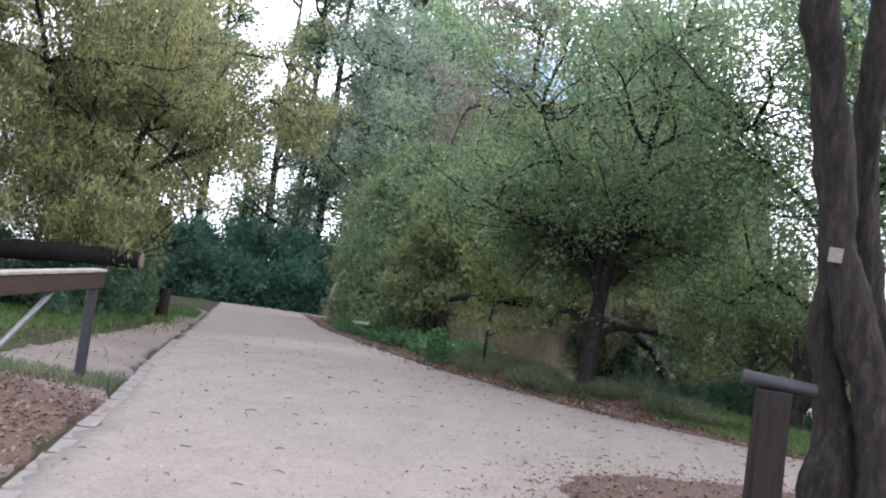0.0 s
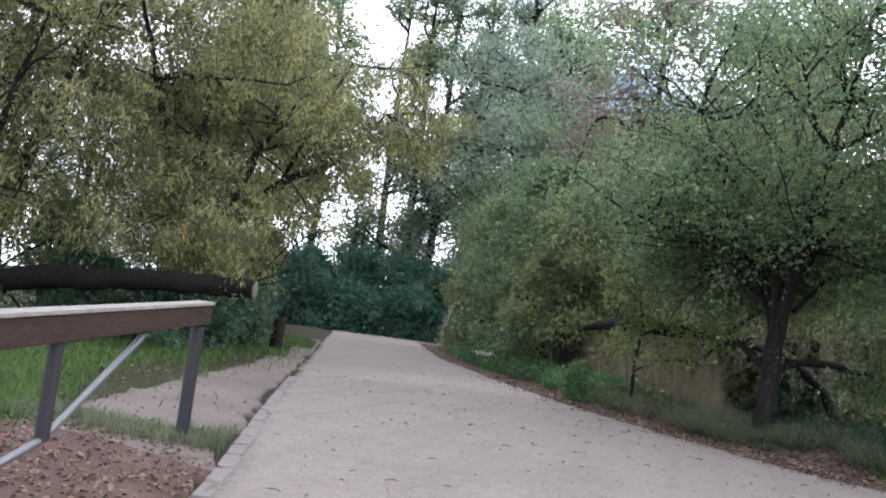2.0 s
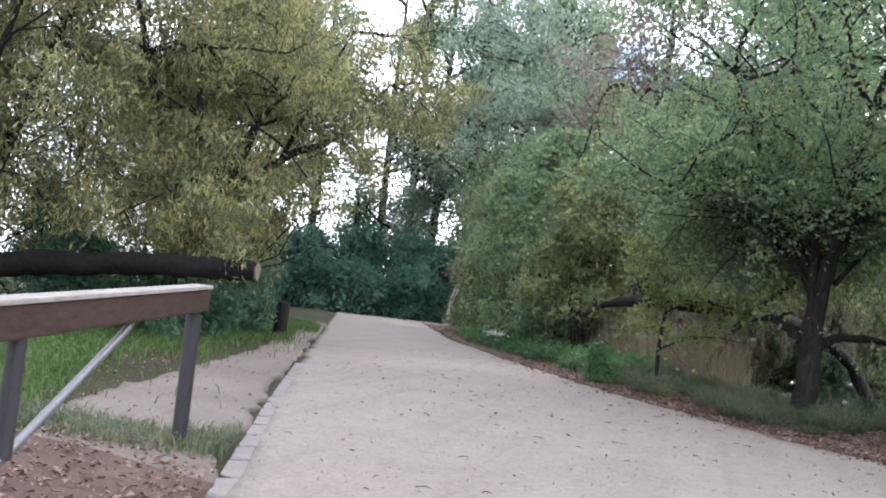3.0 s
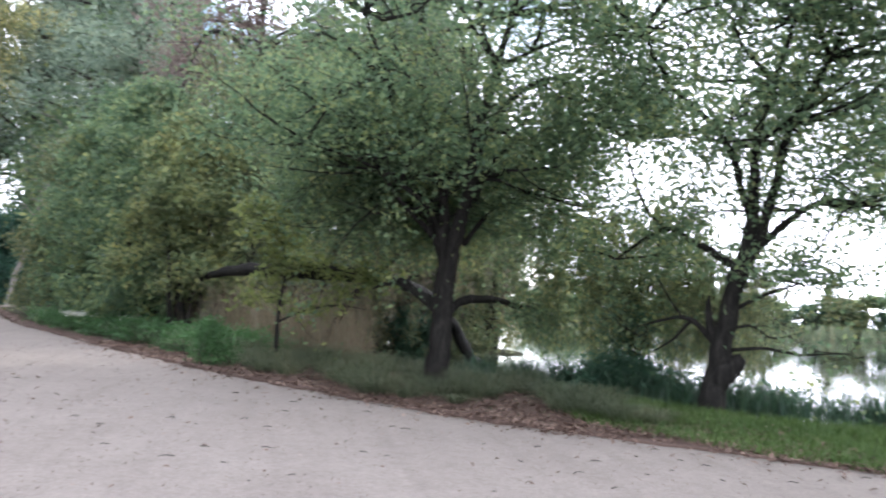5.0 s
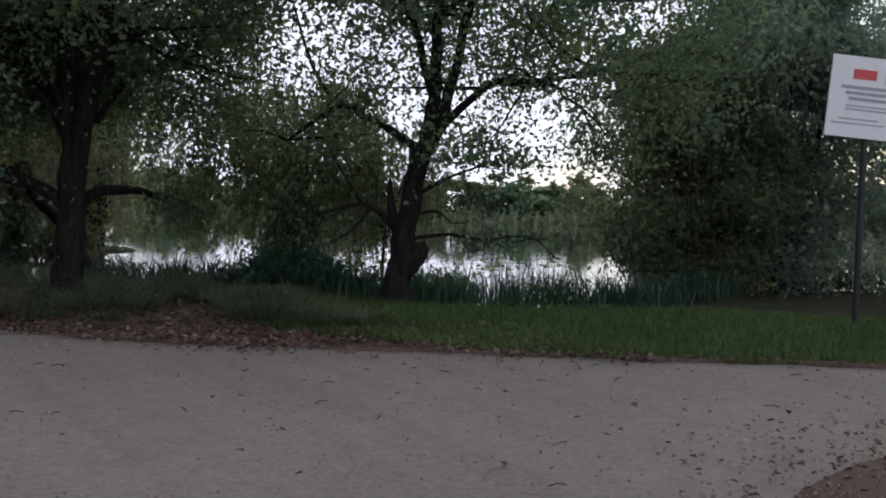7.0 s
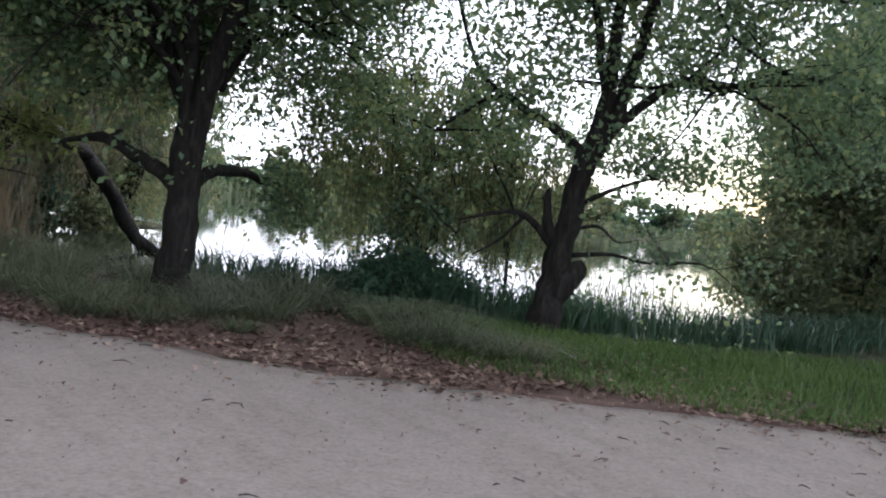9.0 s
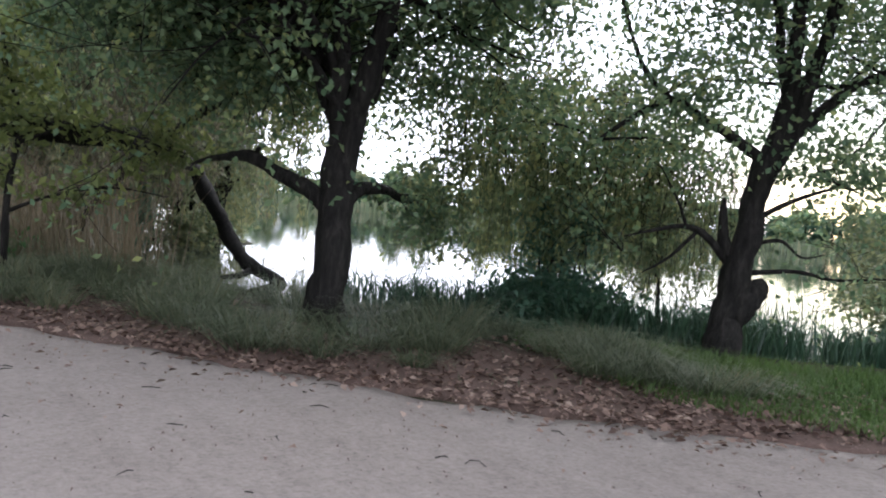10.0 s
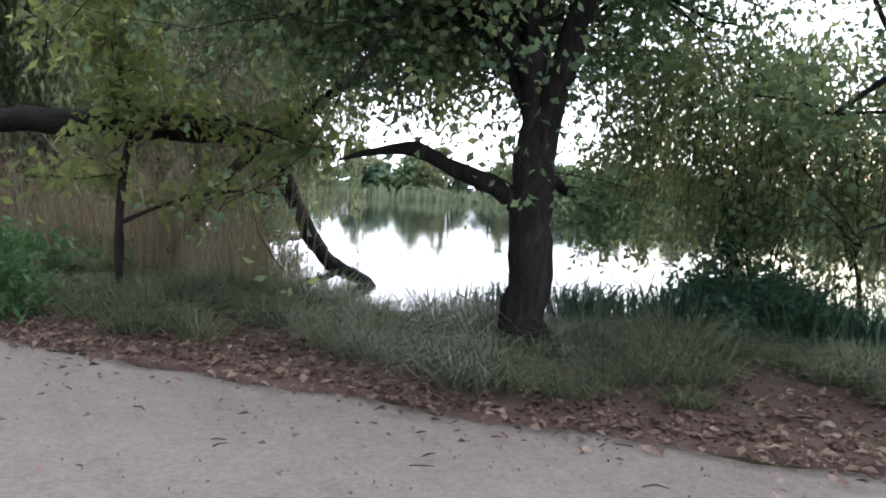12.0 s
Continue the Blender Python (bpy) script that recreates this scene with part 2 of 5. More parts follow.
FALLEN = leafy("fallen_leaves", [(0.042, 0.026, 0.020), (0.094, 0.058, 0.044), (0.165, 0.110, 0.085), (0.300, 0.230, 0.185)], 0.1, rough=0.8, clump=2.0)
LEAF_TWIG = leafy("brown_olive_willow_leaves", [(0.052, 0.056, 0.034), (0.080, 0.080, 0.048), (0.120, 0.108, 0.066), (0.160, 0.150, 0.080)], 0.45, clump=0.9)
LEAF_LIME = leafy("yellow_green_leaves", [(0.070, 0.098, 0.036), (0.118, 0.150, 0.050), (0.185, 0.210, 0.070)], 0.55, clump=1.5)
PETAL = leafy("white_flowers", [(0.6, 0.6, 0.56), (0.75, 0.75, 0.7)], 0.2)


def water_mat():
    m, n, l, out = mat_base("still_water")
    p = n.new("ShaderNodeBsdfPrincipled")
    p.inputs["Base Color"].default_value = (0.018, 0.022, 0.016, 1)
    p.inputs["Roughness"].default_value, p.inputs["IOR"].default_value = 0.04, 1.33
    a = noise_node(n, l, 1.6, 3, 0.5)
    b = n.new("ShaderNodeBump")
    b.inputs["Strength"].default_value, b.inputs["Distance"].default_value = 0.22, 0.02
    l.new(a.outputs["Fac"], b.inputs["Height"])
    l.new(b.outputs["Normal"], p.inputs["Normal"])
    l.new(p.outputs["BSDF"], out.inputs["Surface"])
    return m


WATER = water_mat()


# ---- building blocks ----
def link_mesh(name, me, material, parent=None, label="", smooth=False):
    me.materials.append(material)
    if smooth:
        me.polygons.foreach_set("use_smooth", [True] * len(me.polygons))
    ob = new(name, me)
    if parent:
        ob.parent = parent
    if label:
        tagged(ob, label)
    return ob


def part(name, bm, material, parent=None, label="", smooth=False):
    me = bpy.data.meshes.new(name)
    bm.to_mesh(me)
    bm.free()
    return link_mesh(name, me, material, parent, label, smooth)


def thing(name, label, category, at=(0, 0, 0), group="", kind=""):
    ob = new(name)
    ob.location = at
    return tagged(ob, label, category, group, kind)


def mesh_np(name, verts, quads):
    """A mesh from an (n, 3) array of places and an (m, 4) array of corners."""
    me = bpy.data.meshes.new(name)
    me.vertices.add(len(verts))
    me.vertices.foreach_set("co", np.ascontiguousarray(verts, dtype=np.float32).ravel())
    me.loops.add(quads.size)
    me.loops.foreach_set("vertex_index", quads.astype(np.int32).ravel())
    me.polygons.add(len(quads))
    me.polygons.foreach_set("loop_start", np.arange(0, quads.size, 4, dtype=np.int32))
    me.update(calc_edges=True)
    return me


class Tubes:
    """Tapered, uneven limbs gathered into one mesh."""

    def __init__(self, rng):
        self.v, self.f, self.rng = [], [], rng

    def add(self, pts, radii, sides=7, rough=0.08, cap=True):
        first, n = len(self.v), len(pts)
        pts = [Vector(p) for p in pts]
        ref = Vector((0.31, 0.87, 0.37))
        for i, p in enumerate(pts):
            d = (pts[min(i + 1, n - 1)] - pts[max(i - 1, 0)]).normalized()
            a = d.cross(ref)
            if a.length < 0.1:
                a = d.cross(Vector((1, 0, 0)))
            a.normalize()
            b = d.cross(a)
            for k in range(sides):
                t = 2 * math.pi * k / sides
                r = radii[i] * (1 + self.rng.uniform(-rough, rough))
                self.v.append(p + a * (math.cos(t) * r) + b * (math.sin(t) * r))
        for i in range(n - 1):
            for k in range(sides):
                k2 = (k + 1) % sides
                self.f.append((first + i * sides + k, first + i * sides + k2, first + (i + 1) * sides + k2, first + (i + 1) * sides + k))
        if cap:
            self.f.append(tuple(first + (n - 1) * sides + k for k in range(sides)))
            self.f.append(tuple(first + k for k in reversed(range(sides))))

    def mesh(self, name):
        me = bpy.data.meshes.new(name)
        me.from_pydata(self.v, [], self.f)
        me.update()
        return me


def smooth_line(pts, radii, sub=4):
    """A soft curve through the places, with the radii between."""
    pts = [Vector(p) for p in pts]
    out, rad = [], []
    n = len(pts)
    for i in range(n - 1):
        p0, p1, p2, p3 = pts[max(i - 1, 0)], pts[i], pts[i + 1], pts[min(i + 2, n - 1)]
        for k in range(sub):
            t = k / sub
            out.append(0.5 * ((2 * p1) + (p2 - p0) * t + (2 * p0 - 5 * p1 + 4 * p2 - p3) * t * t + (3 * p1 - p0 - 3 * p2 + p3) * t ** 3))
            rad.append(radii[i] + (radii[i + 1] - radii[i]) * t)
    out.append(pts[-1])
    rad.append(radii[-1])
    return out, rad


def grow(tb, anchors, p, d, length, r, level, rng, top=3, rise=0.05, wander=0.25, kids=3, spread=0.75, sag=0.0):
    """A branch with its side branches; the outer ones carry the leaves."""
    n = 5 if level < top else 4
    pts, rad = [p.copy()], [r]
    d = d.normalized()
    for i in range(n):
        d = (d + Vector((rng.gauss(0, wander), rng.gauss(0, wander), rng.gauss(0, wander * 0.7) + rise - sag * (i / n)))).normalized()
        p = p + d * (length / n)
        pts.append(p.copy())
        rad.append(max(r * (1 - 0.72 * (i + 1) / n), 0.004))
        if level >= top - 1:
            anchors.append(p.copy())
    tb.add(pts, rad, 6 if r > 0.04 else 4 if r > 0.015 else 3, cap=False)
    if level < top:
        for k in range(kids + (1 if level == 0 else 0)):
            t = rng.uniform(0.3, 1.0)
            i = min(int(t * n), n - 1)
            q = pts[i].lerp(pts[i + 1], t * n - i)
            side = Vector((rng.gauss(0, 1), rng.gauss(0, 1), rng.gauss(0, 0.6))).normalized()
            nd = (d * (1 - spread * 0.5) + side * spread).normalized()
            grow(tb, anchors, q, nd, length * rng.uniform(0.5, 0.75), rad[i] * rng.uniform(0.45, 0.65), level + 1, rng, top, rise, wander, kids, spread, sag)


def leaf_mesh(name, centres, length, width, rs, droop=0.0, fold=0.25):
    """Single leaves, diamonds bent along the middle, at the given places."""
    n = len(centres)
    ax = rs.normal(size=(n, 3))
    ax[:, 2] -= droop
    ax /= np.linalg.norm(ax, axis=1)[:, None] + 1e-9
    side = np.cross(ax, rs.normal(size=(n, 3)))
    side /= np.linalg.norm(side, axis=1)[:, None] + 1e-9
    up = np.cross(side, ax)
    s = rs.uniform(0.6, 1.35, size=(n, 1))
    L, W = ax * length * s, side * width * s
    v = np.empty((n, 4, 3))
    v[:, 0] = centres - L * 0.5
    v[:, 1] = centres + W * 0.5 + up * fold * width * s
    v[:, 2] = centres + L * 0.5
    v[:, 3] = centres - W * 0.5 + up * fold * width * s
    return mesh_np(name, v.reshape(-1, 3), np.arange(n * 4).reshape(-1, 4))


def strew(anchors, n, sigma, rs, flat=0.8):
    """n places round the anchors, thicker near them."""
    a = np.array([tuple(p) for p in anchors])
    c = a[rs.integers(0, len(a), n)]
    return c + rs.normal(size=(n, 3)) * np.array([sigma, sigma, sigma * flat])


def blades(name, roots, height, width, lean, rs, vary=0.4, ang=None):
    """Grass blades, each bent in two pieces that taper to a tip."""
    n = len(roots)
    ang = rs.uniform(0, 2 * math.pi, n) if ang is None else ang
    h = height * rs.uniform(1 - vary, 1 + vary, n)
    le = lean * rs.uniform(0.2, 1.3, n) * h
    out = np.stack([np.cos(ang), np.sin(ang), np.zeros(n)], 1)
    ang2 = rs.uniform(0, math.pi, n)
    sd = np.stack([np.cos(ang2), np.sin(ang2), np.zeros(n)], 1) * (width / 2) * rs.uniform(0.7, 1.3, n)[:, None]
    z = np.array([0, 0, 1.0])
    mid = roots + out * (le * 0.3)[:, None] + z * (h * 0.6)[:, None]
    tip = roots + out * le[:, None] + z * (h * (1 - 0.25 * lean))[:, None]
    v = np.stack([roots - sd, roots + sd, mid + sd * 0.8, mid - sd * 0.8, tip + sd * 0.12, tip - sd * 0.12], 1)
    b = np.arange(n)[:, None] * 6
    q = np.concatenate([b + np.array([0, 1, 2, 3]), b + np.array([3, 2, 4, 5])])
    return mesh_np(name, v.reshape(-1, 3), q)


def box(bm, size, m=None, bevel=0.0):
    r = bmesh.ops.create_cube(bm, size=1.0, matrix=(m or Matrix()) @ Matrix.Diagonal((*size, 1)))
    if bevel:
        es = list({e for v in r["verts"] for e in v.link_edges})
        bmesh.ops.bevel(bm, geom=es, offset=bevel, segments=2, affect="EDGES", profile=0.6)


def rod(bm, a, b, r, sides=16, bevel=0.0):
    a, b = Vector(a), Vector(b)
    m = Matrix.Translation((a + b) / 2) @ (b - a).to_track_quat("Z", "Y").to_matrix().to_4x4()
    bmesh.ops.create_cone(bm, cap_ends=True, segments=sides, radius1=r, radius2=r, depth=(b - a).length, matrix=m)


# ---- the lie of the land ----
LEFT_EDGE = [(2.5, -8), (1.2, -3), (0.3, 0), (-1.1, 3.07), (-2.63, 6.6), (-4.3, 10.2), (-6.4, 14.9), (-9.2, 21.3), (-13.5, 31), (-18.9, 43.3), (-21.5, 49)]
RIGHT_EDGE = [(17, -9), (15.5, -3), (14, 1), (11.7, 5.2), (7.8, 8.75), (4.9, 10.8), (3.3, 12.0), (1.5, 13.6), (-1.5, 17.6), (-4.6, 23), (-8.2, 29.7), (-14.4, 44.5), (-13.5, 47.5)]
SHORE = [(40, -30), (24, 5), (18.5, 12), (15.5, 16.6), (12.4, 17.3), (10.6, 16.0), (9.2, 15.3), (7, 16.8), (4.2, 18.8), (2.4, 20.6), (0.6, 23), (-0.5, 27), (-0.5, 40), (4, 90)]
SPIT = [(-4, 36), (4, 36.5), (6.8, 37.2)]


def signed(line, x, y):
    """Distance from a line of points; positive on its right."""
    best = np.full(np.shape(x), 1e9)
    sign = np.ones(np.shape(x))
    for (ax, ay), (bx, by) in zip(line, line[1:]):
        dx, dy = bx - ax, by - ay
        t = np.clip(((x - ax) * dx + (y - ay) * dy) / (dx * dx + dy * dy), 0, 1)
        px, py = x - ax - t * dx, y - ay - t * dy
        d = np.hypot(px, py)
        near = d < best
        best = np.where(near, d, best)
        sign = np.where(near, np.sign(dx * py - dy * px), sign)
    return -best * sign


def soft(a, b, t):
    t = np.clip((t - a) / (b - a), 0, 1)
    return t * t * (3 - 2 * t)


def land(x, y):
    """Height of the ground at x, y."""
    x, y = np.asarray(x, float), np.asarray(y, float)
    dr, dl, ds = signed(RIGHT_EDGE, x, y), -signed(LEFT_EDGE, x, y), signed(SHORE, x, y)
    bank = 0.5 + 0.5 * soft(5.5, 2.0, x)
    z = 0.14 * soft(0.1, 2.2, dr) * bank + 0.06 * soft(0, 1.0, dl) + 0.25 * soft(4, 20, dl)
    z = z + 0.05 * np.sin(x * 0.9 + 1.3) * np.sin(y * 0.7) * soft(0.3, 2, np.maximum(dr, dl))
    far = soft(104, 118, np.hypot(x - 12, y - 15) + 6 * np.sin(np.arctan2(y - 15, x - 12) * 9))
    spit = soft(3.0, 1.6, np.abs(signed(SPIT, x, y)))
    z = z - soft(-2.2, 1.2, ds) * 1.25 * (1 - far) * (1 - 0.62 * spit)
    return np.where(np.maximum(dr, dl) < 0, 0.0, z)


def land_at(x, y):
    return float(land(x, y))


def steps(lo, f0, f1, hi, fine, coarse):
    a = f0 - (f0 - lo) * (np.linspace(1, 0, coarse)[:-1] ** 3)
    b = f1 + (hi - f1) * (np.linspace(0, 1, coarse)[1:] ** 3)
    return np.concatenate([a, np.arange(f0, f1 + 1e-6, fine), b])


gx, gy = steps(-1500, -24, 26, 1500, 0.3, 34), steps(-1500, -8, 52, 1500, 0.3, 34)
GX, GY = np.meshgrid(gx, gy)
GZ = land(GX, GY) - 0.03
nx, ny = len(gx), len(gy)
ii = (np.arange(ny - 1)[:, None] * nx + np.arange(nx - 1)[None, :]).ravel()
ground = link_mesh("ground", mesh_np("ground", np.stack([GX.ravel(), GY.ravel(), GZ.ravel()], 1), np.stack([ii, ii + 1, ii + nx + 1, ii + nx], 1)), EARTH, smooth=True)
tagged(ground, "dark grassy earth sloping down to the lake", "ground", kind="structure")


def strip(name, left, right, sub, cols, z, material, wob=0.06, seed=0, crown=0.0):
    """A surface between two lines, with uneven edges that turn down into the ground."""
    def resample(line):
        out = []
        for a, b in zip(line, line[1:]):
            out += [(a[0] + (b[0] - a[0]) * k / sub, a[1] + (b[1] - a[1]) * k / sub) for k in range(sub)]
        return np.array(out + [line[-1]])
    A, B = resample(left), resample(right)
    rows = len(A)
    u = np.concatenate([[0], np.linspace(0, 1, cols), [1]])
    P = np.empty((rows, cols + 2, 3))
    for i in range(rows):
        a, b = A[i], B[i]
        w = max(np.hypot(*(b - a)), 0.1)
        ja = wob * noise.noise(Vector((a[0] * 1.7, a[1] * 1.7, seed))) + wob * 0.6 * noise.noise(Vector((a[0] * 6, a[1] * 6, seed)))
        jb = wob * noise.noise(Vector((b[0] * 1.7, b[1] * 1.7, seed + 5))) + wob * 0.6 * noise.noise(Vector((b[0] * 6, b[1] * 6, seed)))
        t = u * (1 + jb / w - ja / w) + ja / w
        P[i, :, 0] = a[0] + (b[0] - a[0]) * t
        P[i, :, 1] = a[1] + (b[1] - a[1]) * t
        P[i, :, 2] = z + crown * np.sin(np.pi * u)
    P[:, :, 2] += np.maximum(land(P[:, :, 0], P[:, :, 1]), -0.2)
    P[:, 0, 2] -= 0.08
    P[:, -1, 2] -= 0.08
    k = (np.arange(rows - 1)[:, None] * (cols + 2) + np.arange(cols + 1)[None, :]).ravel()
    me = mesh_np(name, P.reshape(-1, 3), np.stack([k, k + 1, k + cols + 3, k + cols + 2], 1))
    return link_mesh(name, me, material, smooth=True)


PATH_L = [(2.5, -8), (1.2, -3), (0.3, 0), (-1.1, 3.07), (-2.63, 6.6), (-4.3, 10.2), (-6.4, 14.9), (-9.2, 21.3), (-13.5, 31), (-18.9, 43.3), (-21.5, 49)]
PATH_R = [(17, -9), (15.5, -3), (14, 1), (9.9, 6.9), (4.9, 10.8), (1.5, 13.6), (-1.5, 17.6), (-4.6, 23), (-8.2, 29.7), (-14.4, 44.5), (-13.5, 47.5)]
path = strip("footpath", PATH_L, PATH_R, 24, 40, 0.012, GRAVEL, 0.16, 1)
tagged(path, "wide pale beige gravel footpath with scattered twigs", "path", kind="structure")

water_bm = bmesh.new()
bmesh.ops.create_circle(water_bm, cap_ends=True, segments=64, radius=150, matrix=pose(60, 70, -0.5))
water = part("water", water_bm, WATER)
tagged(water, "still lake water mirroring the bright sky", "lake", kind="structure")

# ---- ground cover laid on the land ----
side_dirt = strip("dirt_verge", [(-3.0, 3.2), (-4.6, 6.4), (-5.3, 8.3), (-6.1, 10.9), (-7.6, 15.2), (-9.9, 21.2), (-14.0, 31)], [(-1.35, 3.2), (-2.8, 6.6), (-3.6, 8.3), (-4.65, 10.6), (-6.5, 14.8), (-9.3, 21.2), (-13.6, 31)], 14, 12, 0.014, DIRT, 0.18, 3)
tagged(side_dirt, "trodden brown dirt verge beside the path", "verge", kind="structure")
litter_left = strip("leaf_soil_verge", [(-4.5, -3), (-4.2, 0), (-3.9, 3), (-4.3, 5.2), (-4.6, 6.3)], [(0.9, -3), (-0.05, 0.2), (-1.35, 3.1), (-2.2, 5.2), (-2.65, 6.3)], 14, 16, 0.035, SOIL, 0.2, 7)
tagged(litter_left, "brown soil covered in dry leaf litter", "soil", kind="structure")
litter_edge = strip("leaf_soil_edge", [(9.75, 7.0), (7.7, 8.8), (4.9, 10.85), (3.4, 11.98), (1.6, 13.65), (0.35, 15.1), (-1.4, 17.6), (-4.55, 22.95), (-8.1, 29.7), (-14.2, 44.45)], [(9.85, 7.15), (7.8, 8.95), (5.0, 11.0), (4.2, 12.7), (2.8, 14.9), (1.4, 16.4), (-0.5, 18.3), (-4.0, 23.3), (-7.8, 29.9), (-13.8, 44.6)], 14, 10, 0.028, SOIL, 0.2, 9)
tagged(litter_edge, "brown leaf-strewn soil along the edge of the path", "soil", kind="structure")
island = strip("leaf_soil_island", [(3.7, 2.3), (2.5, 3.2), (2.15, 5.0), (1.85, 6.0), (1.95, 6.7), (2.5, 7.2), (3.1, 7.5)], [(4.6, 2.2), (6.1, 2.7), (6.8, 4.0), (6.6, 5.4), (5.8, 6.4), (4.9, 7.2), (4.2, 7.6)], 12, 16, 0.02, SOIL, 0.16, 11, 0.03)
tagged(island, "brown leaf-covered soil round the trunks", "soil", kind="structure")

rs = np.random.default_rng(5)


def scatter(n, x0, x1, y0, y1, keep):
    """Places on the ground inside a stretch of the plan, where keep(x, y, dr, dl) holds."""
    x, y = rs.uniform(x0, x1, n), rs.uniform(y0, y1, n)
    k = keep(x, y, signed(RIGHT_EDGE, x, y), -signed(LEFT_EDGE, x, y))
    x, y = x[k], y[k]
    return np.stack([x, y, land(x, y)], 1)


def flat_leaves(name, places, size, material, label, category):
    n = len(places)
    ang = rs.uniform(0, 2 * math.pi, n)
    ax = np.stack([np.cos(ang), np.sin(ang), rs.normal(0, 0.25, n)], 1)
    sd = np.stack([-np.sin(ang), np.cos(ang), rs.normal(0, 0.3, n)], 1)
    s = size * rs.uniform(0.5, 1.3, (n, 1))
    c = places + np.stack([np.zeros(n), np.zeros(n), rs.uniform(0.03, 0.06, n)], 1)
    v = np.stack([c - ax * s * 0.5, c + sd * s * 0.3 + [0, 0, 0.012], c + ax * s * 0.5, c - sd * s * 0.3 + [0, 0, 0.012]], 1)
    ob = link_mesh(name, mesh_np(name, v.reshape(-1, 3), np.arange(n * 4).reshape(-1, 4)), material)
    return tagged(ob, label, category, kind="stuff")


edge_keep = lambda x, y, dr, dl: (dr > 0.15 - rs.exponential(0.22, len(x)) - 0.25 * np.sin(x * 2.1) * np.sin(y * 1.7 + x)) & (dr < 0.3 + rs.uniform(0, 2.1, len(x))) & (x < 5.5)
flat_leaves("fallen_leaves", np.concatenate([
    scatter(56000, -5, 6, 9, 24, edge_keep),
    scatter(9000, -16, -4, 22, 46, lambda x, y, dr, dl: (dr > -0.2) & (dr < 0.6)),
    scatter(1800, 4, 11, 5, 12, lambda x, y, dr, dl: (dr > -0.15) & (dr < 0.25)),
]), 0.070, FALLEN, "brown and tan fallen leaves along the path's edge", "leaves")
flat_leaves("fallen_leaves", np.concatenate([
    scatter(15000, -5, 1, -3, 6.8, lambda x, y, dr, dl: (dl > 0.1) & (dl < 3.2)),
    scatter(5200, 0.6, 6.8, 2.0, 9.4, lambda x, y, dr, dl: (np.hypot((x - 3.9) / 2.7, (y - 5.4) / 3.2) < 0.6 + 0.35 * rs.random(len(x)) + rs.exponential(0.1, len(x)))),
    scatter(5200, -9, -3, 6, 24, lambda x, y, dr, dl: (dl > 0.2) & (dl < 2.6) & ((dl > 1.5) | (rs.random(len(x)) < 0.25))),
]), 0.05, FALLEN, "dry leaf litter on the trodden soil", "leaves")
crumb_keep = lambda x, y, dr, dl: (dr > 0.25 - rs.exponential(0.3, len(x))) & (dr < 0.7)
flat_leaves("leaf_crumbs", scatter(38000, -5, 7, 8.5, 24, crumb_keep), 0.032, FALLEN, "brown crumbled leaf bits where gravel meets soil", "leaves")
island_keep = lambda x, y, dr, dl: np.abs(np.hypot((x - 3.9) / 2.7, (y - 5.1) / 3.0) - 0.8) < rs.exponential(0.11, len(x))
flat_leaves("leaf_crumbs", scatter(22000, 0.2, 7, 1.5, 9.6, island_keep), 0.032, FALLEN, "brown crumbled leaf bits round the trunks", "leaves")
flat_leaves("gravel_bits", scatter(5200, -6, 9, -2, 20, lambda x, y, dr, dl: (dr < -0.1) & (dl < -0.1)), 0.02, SOIL, "tiny dark bits strewn over the gravel", "debris")
flat_leaves("stray_leaves", scatter(700, -6, 9, -3, 26, lambda x, y, dr, dl: (dr < -0.2) & (dl < -0.1)), 0.05, FALLEN, "few stray dry leaves on the gravel", "leaves")

tw = Tubes(random.Random(4))
for p in scatter(620, -7, 9, -2, 24, lambda x, y, dr, dl: (dr < 0) & (dl < 0)):
    a, ln = random.uniform(0, 6.28), random.uniform(0.02, 0.13)
    d = Vector((math.cos(a), math.sin(a), 0)) * ln
    q = Vector(p) + Vector((0, 0, 0.02))
    tw.add([q, q + d * 0.5 + Vector((random.uniform(-0.02, 0.02), random.uniform(-0.02, 0.02), 0.008)), q + d], [0.0035, 0.004, 0.002], 3)
tagged(link_mesh("twigs", tw.mesh("twigs"), BARK), "small dark twigs scattered over the gravel", "twigs", kind="stuff")

# lawns, tussocks, bank plants and reeds
lawn_r = scatter(110000, 3.0, 15, 5, 15, lambda x, y, dr, dl: (dr > 0.0 + 0.35 * soft(5.0, 2.5, x) * 2.2) & (dr < 2.9) & (signed(SHORE, x, y) < -1.7))
tagged(link_mesh("lawn_grass", blades("lawn_grass", lawn_r, 0.13, 0.010, 0.7, rs), GRASS_LAWN), "short bright green grass between path and bank", "grass", kind="stuff")
lawn_l = scatter(150000, -18, -3, 1, 28, lambda x, y, dr, dl: (dl > 0.4 + 1.7 * soft(24, 10, y) + 0.3 * np.sin(x * 3 + y * 2) - rs.exponential(0.25, len(x)) + 0.25) & (dl > 0.15) & (dl < 9))
tagged(link_mesh("lawn_grass", blades("lawn_grass", lawn_l, 0.17, 0.016, 0.7, rs), GRASS_LAWN), "green grass and low weeds under the willows", "grass", kind="stuff")
gate_grass = scatter(16000, -5.2, -2.0, 5.6, 9.2, lambda x, y, dr, dl: (dl > 0.12) & (np.abs(signed([(-5.4, 6.9), (-3.9, 6.9), (-3.4, 7.2), (-3.0, 8.4)], x, y)) < 0.25 + 0.25 * rs.random(len(x))))
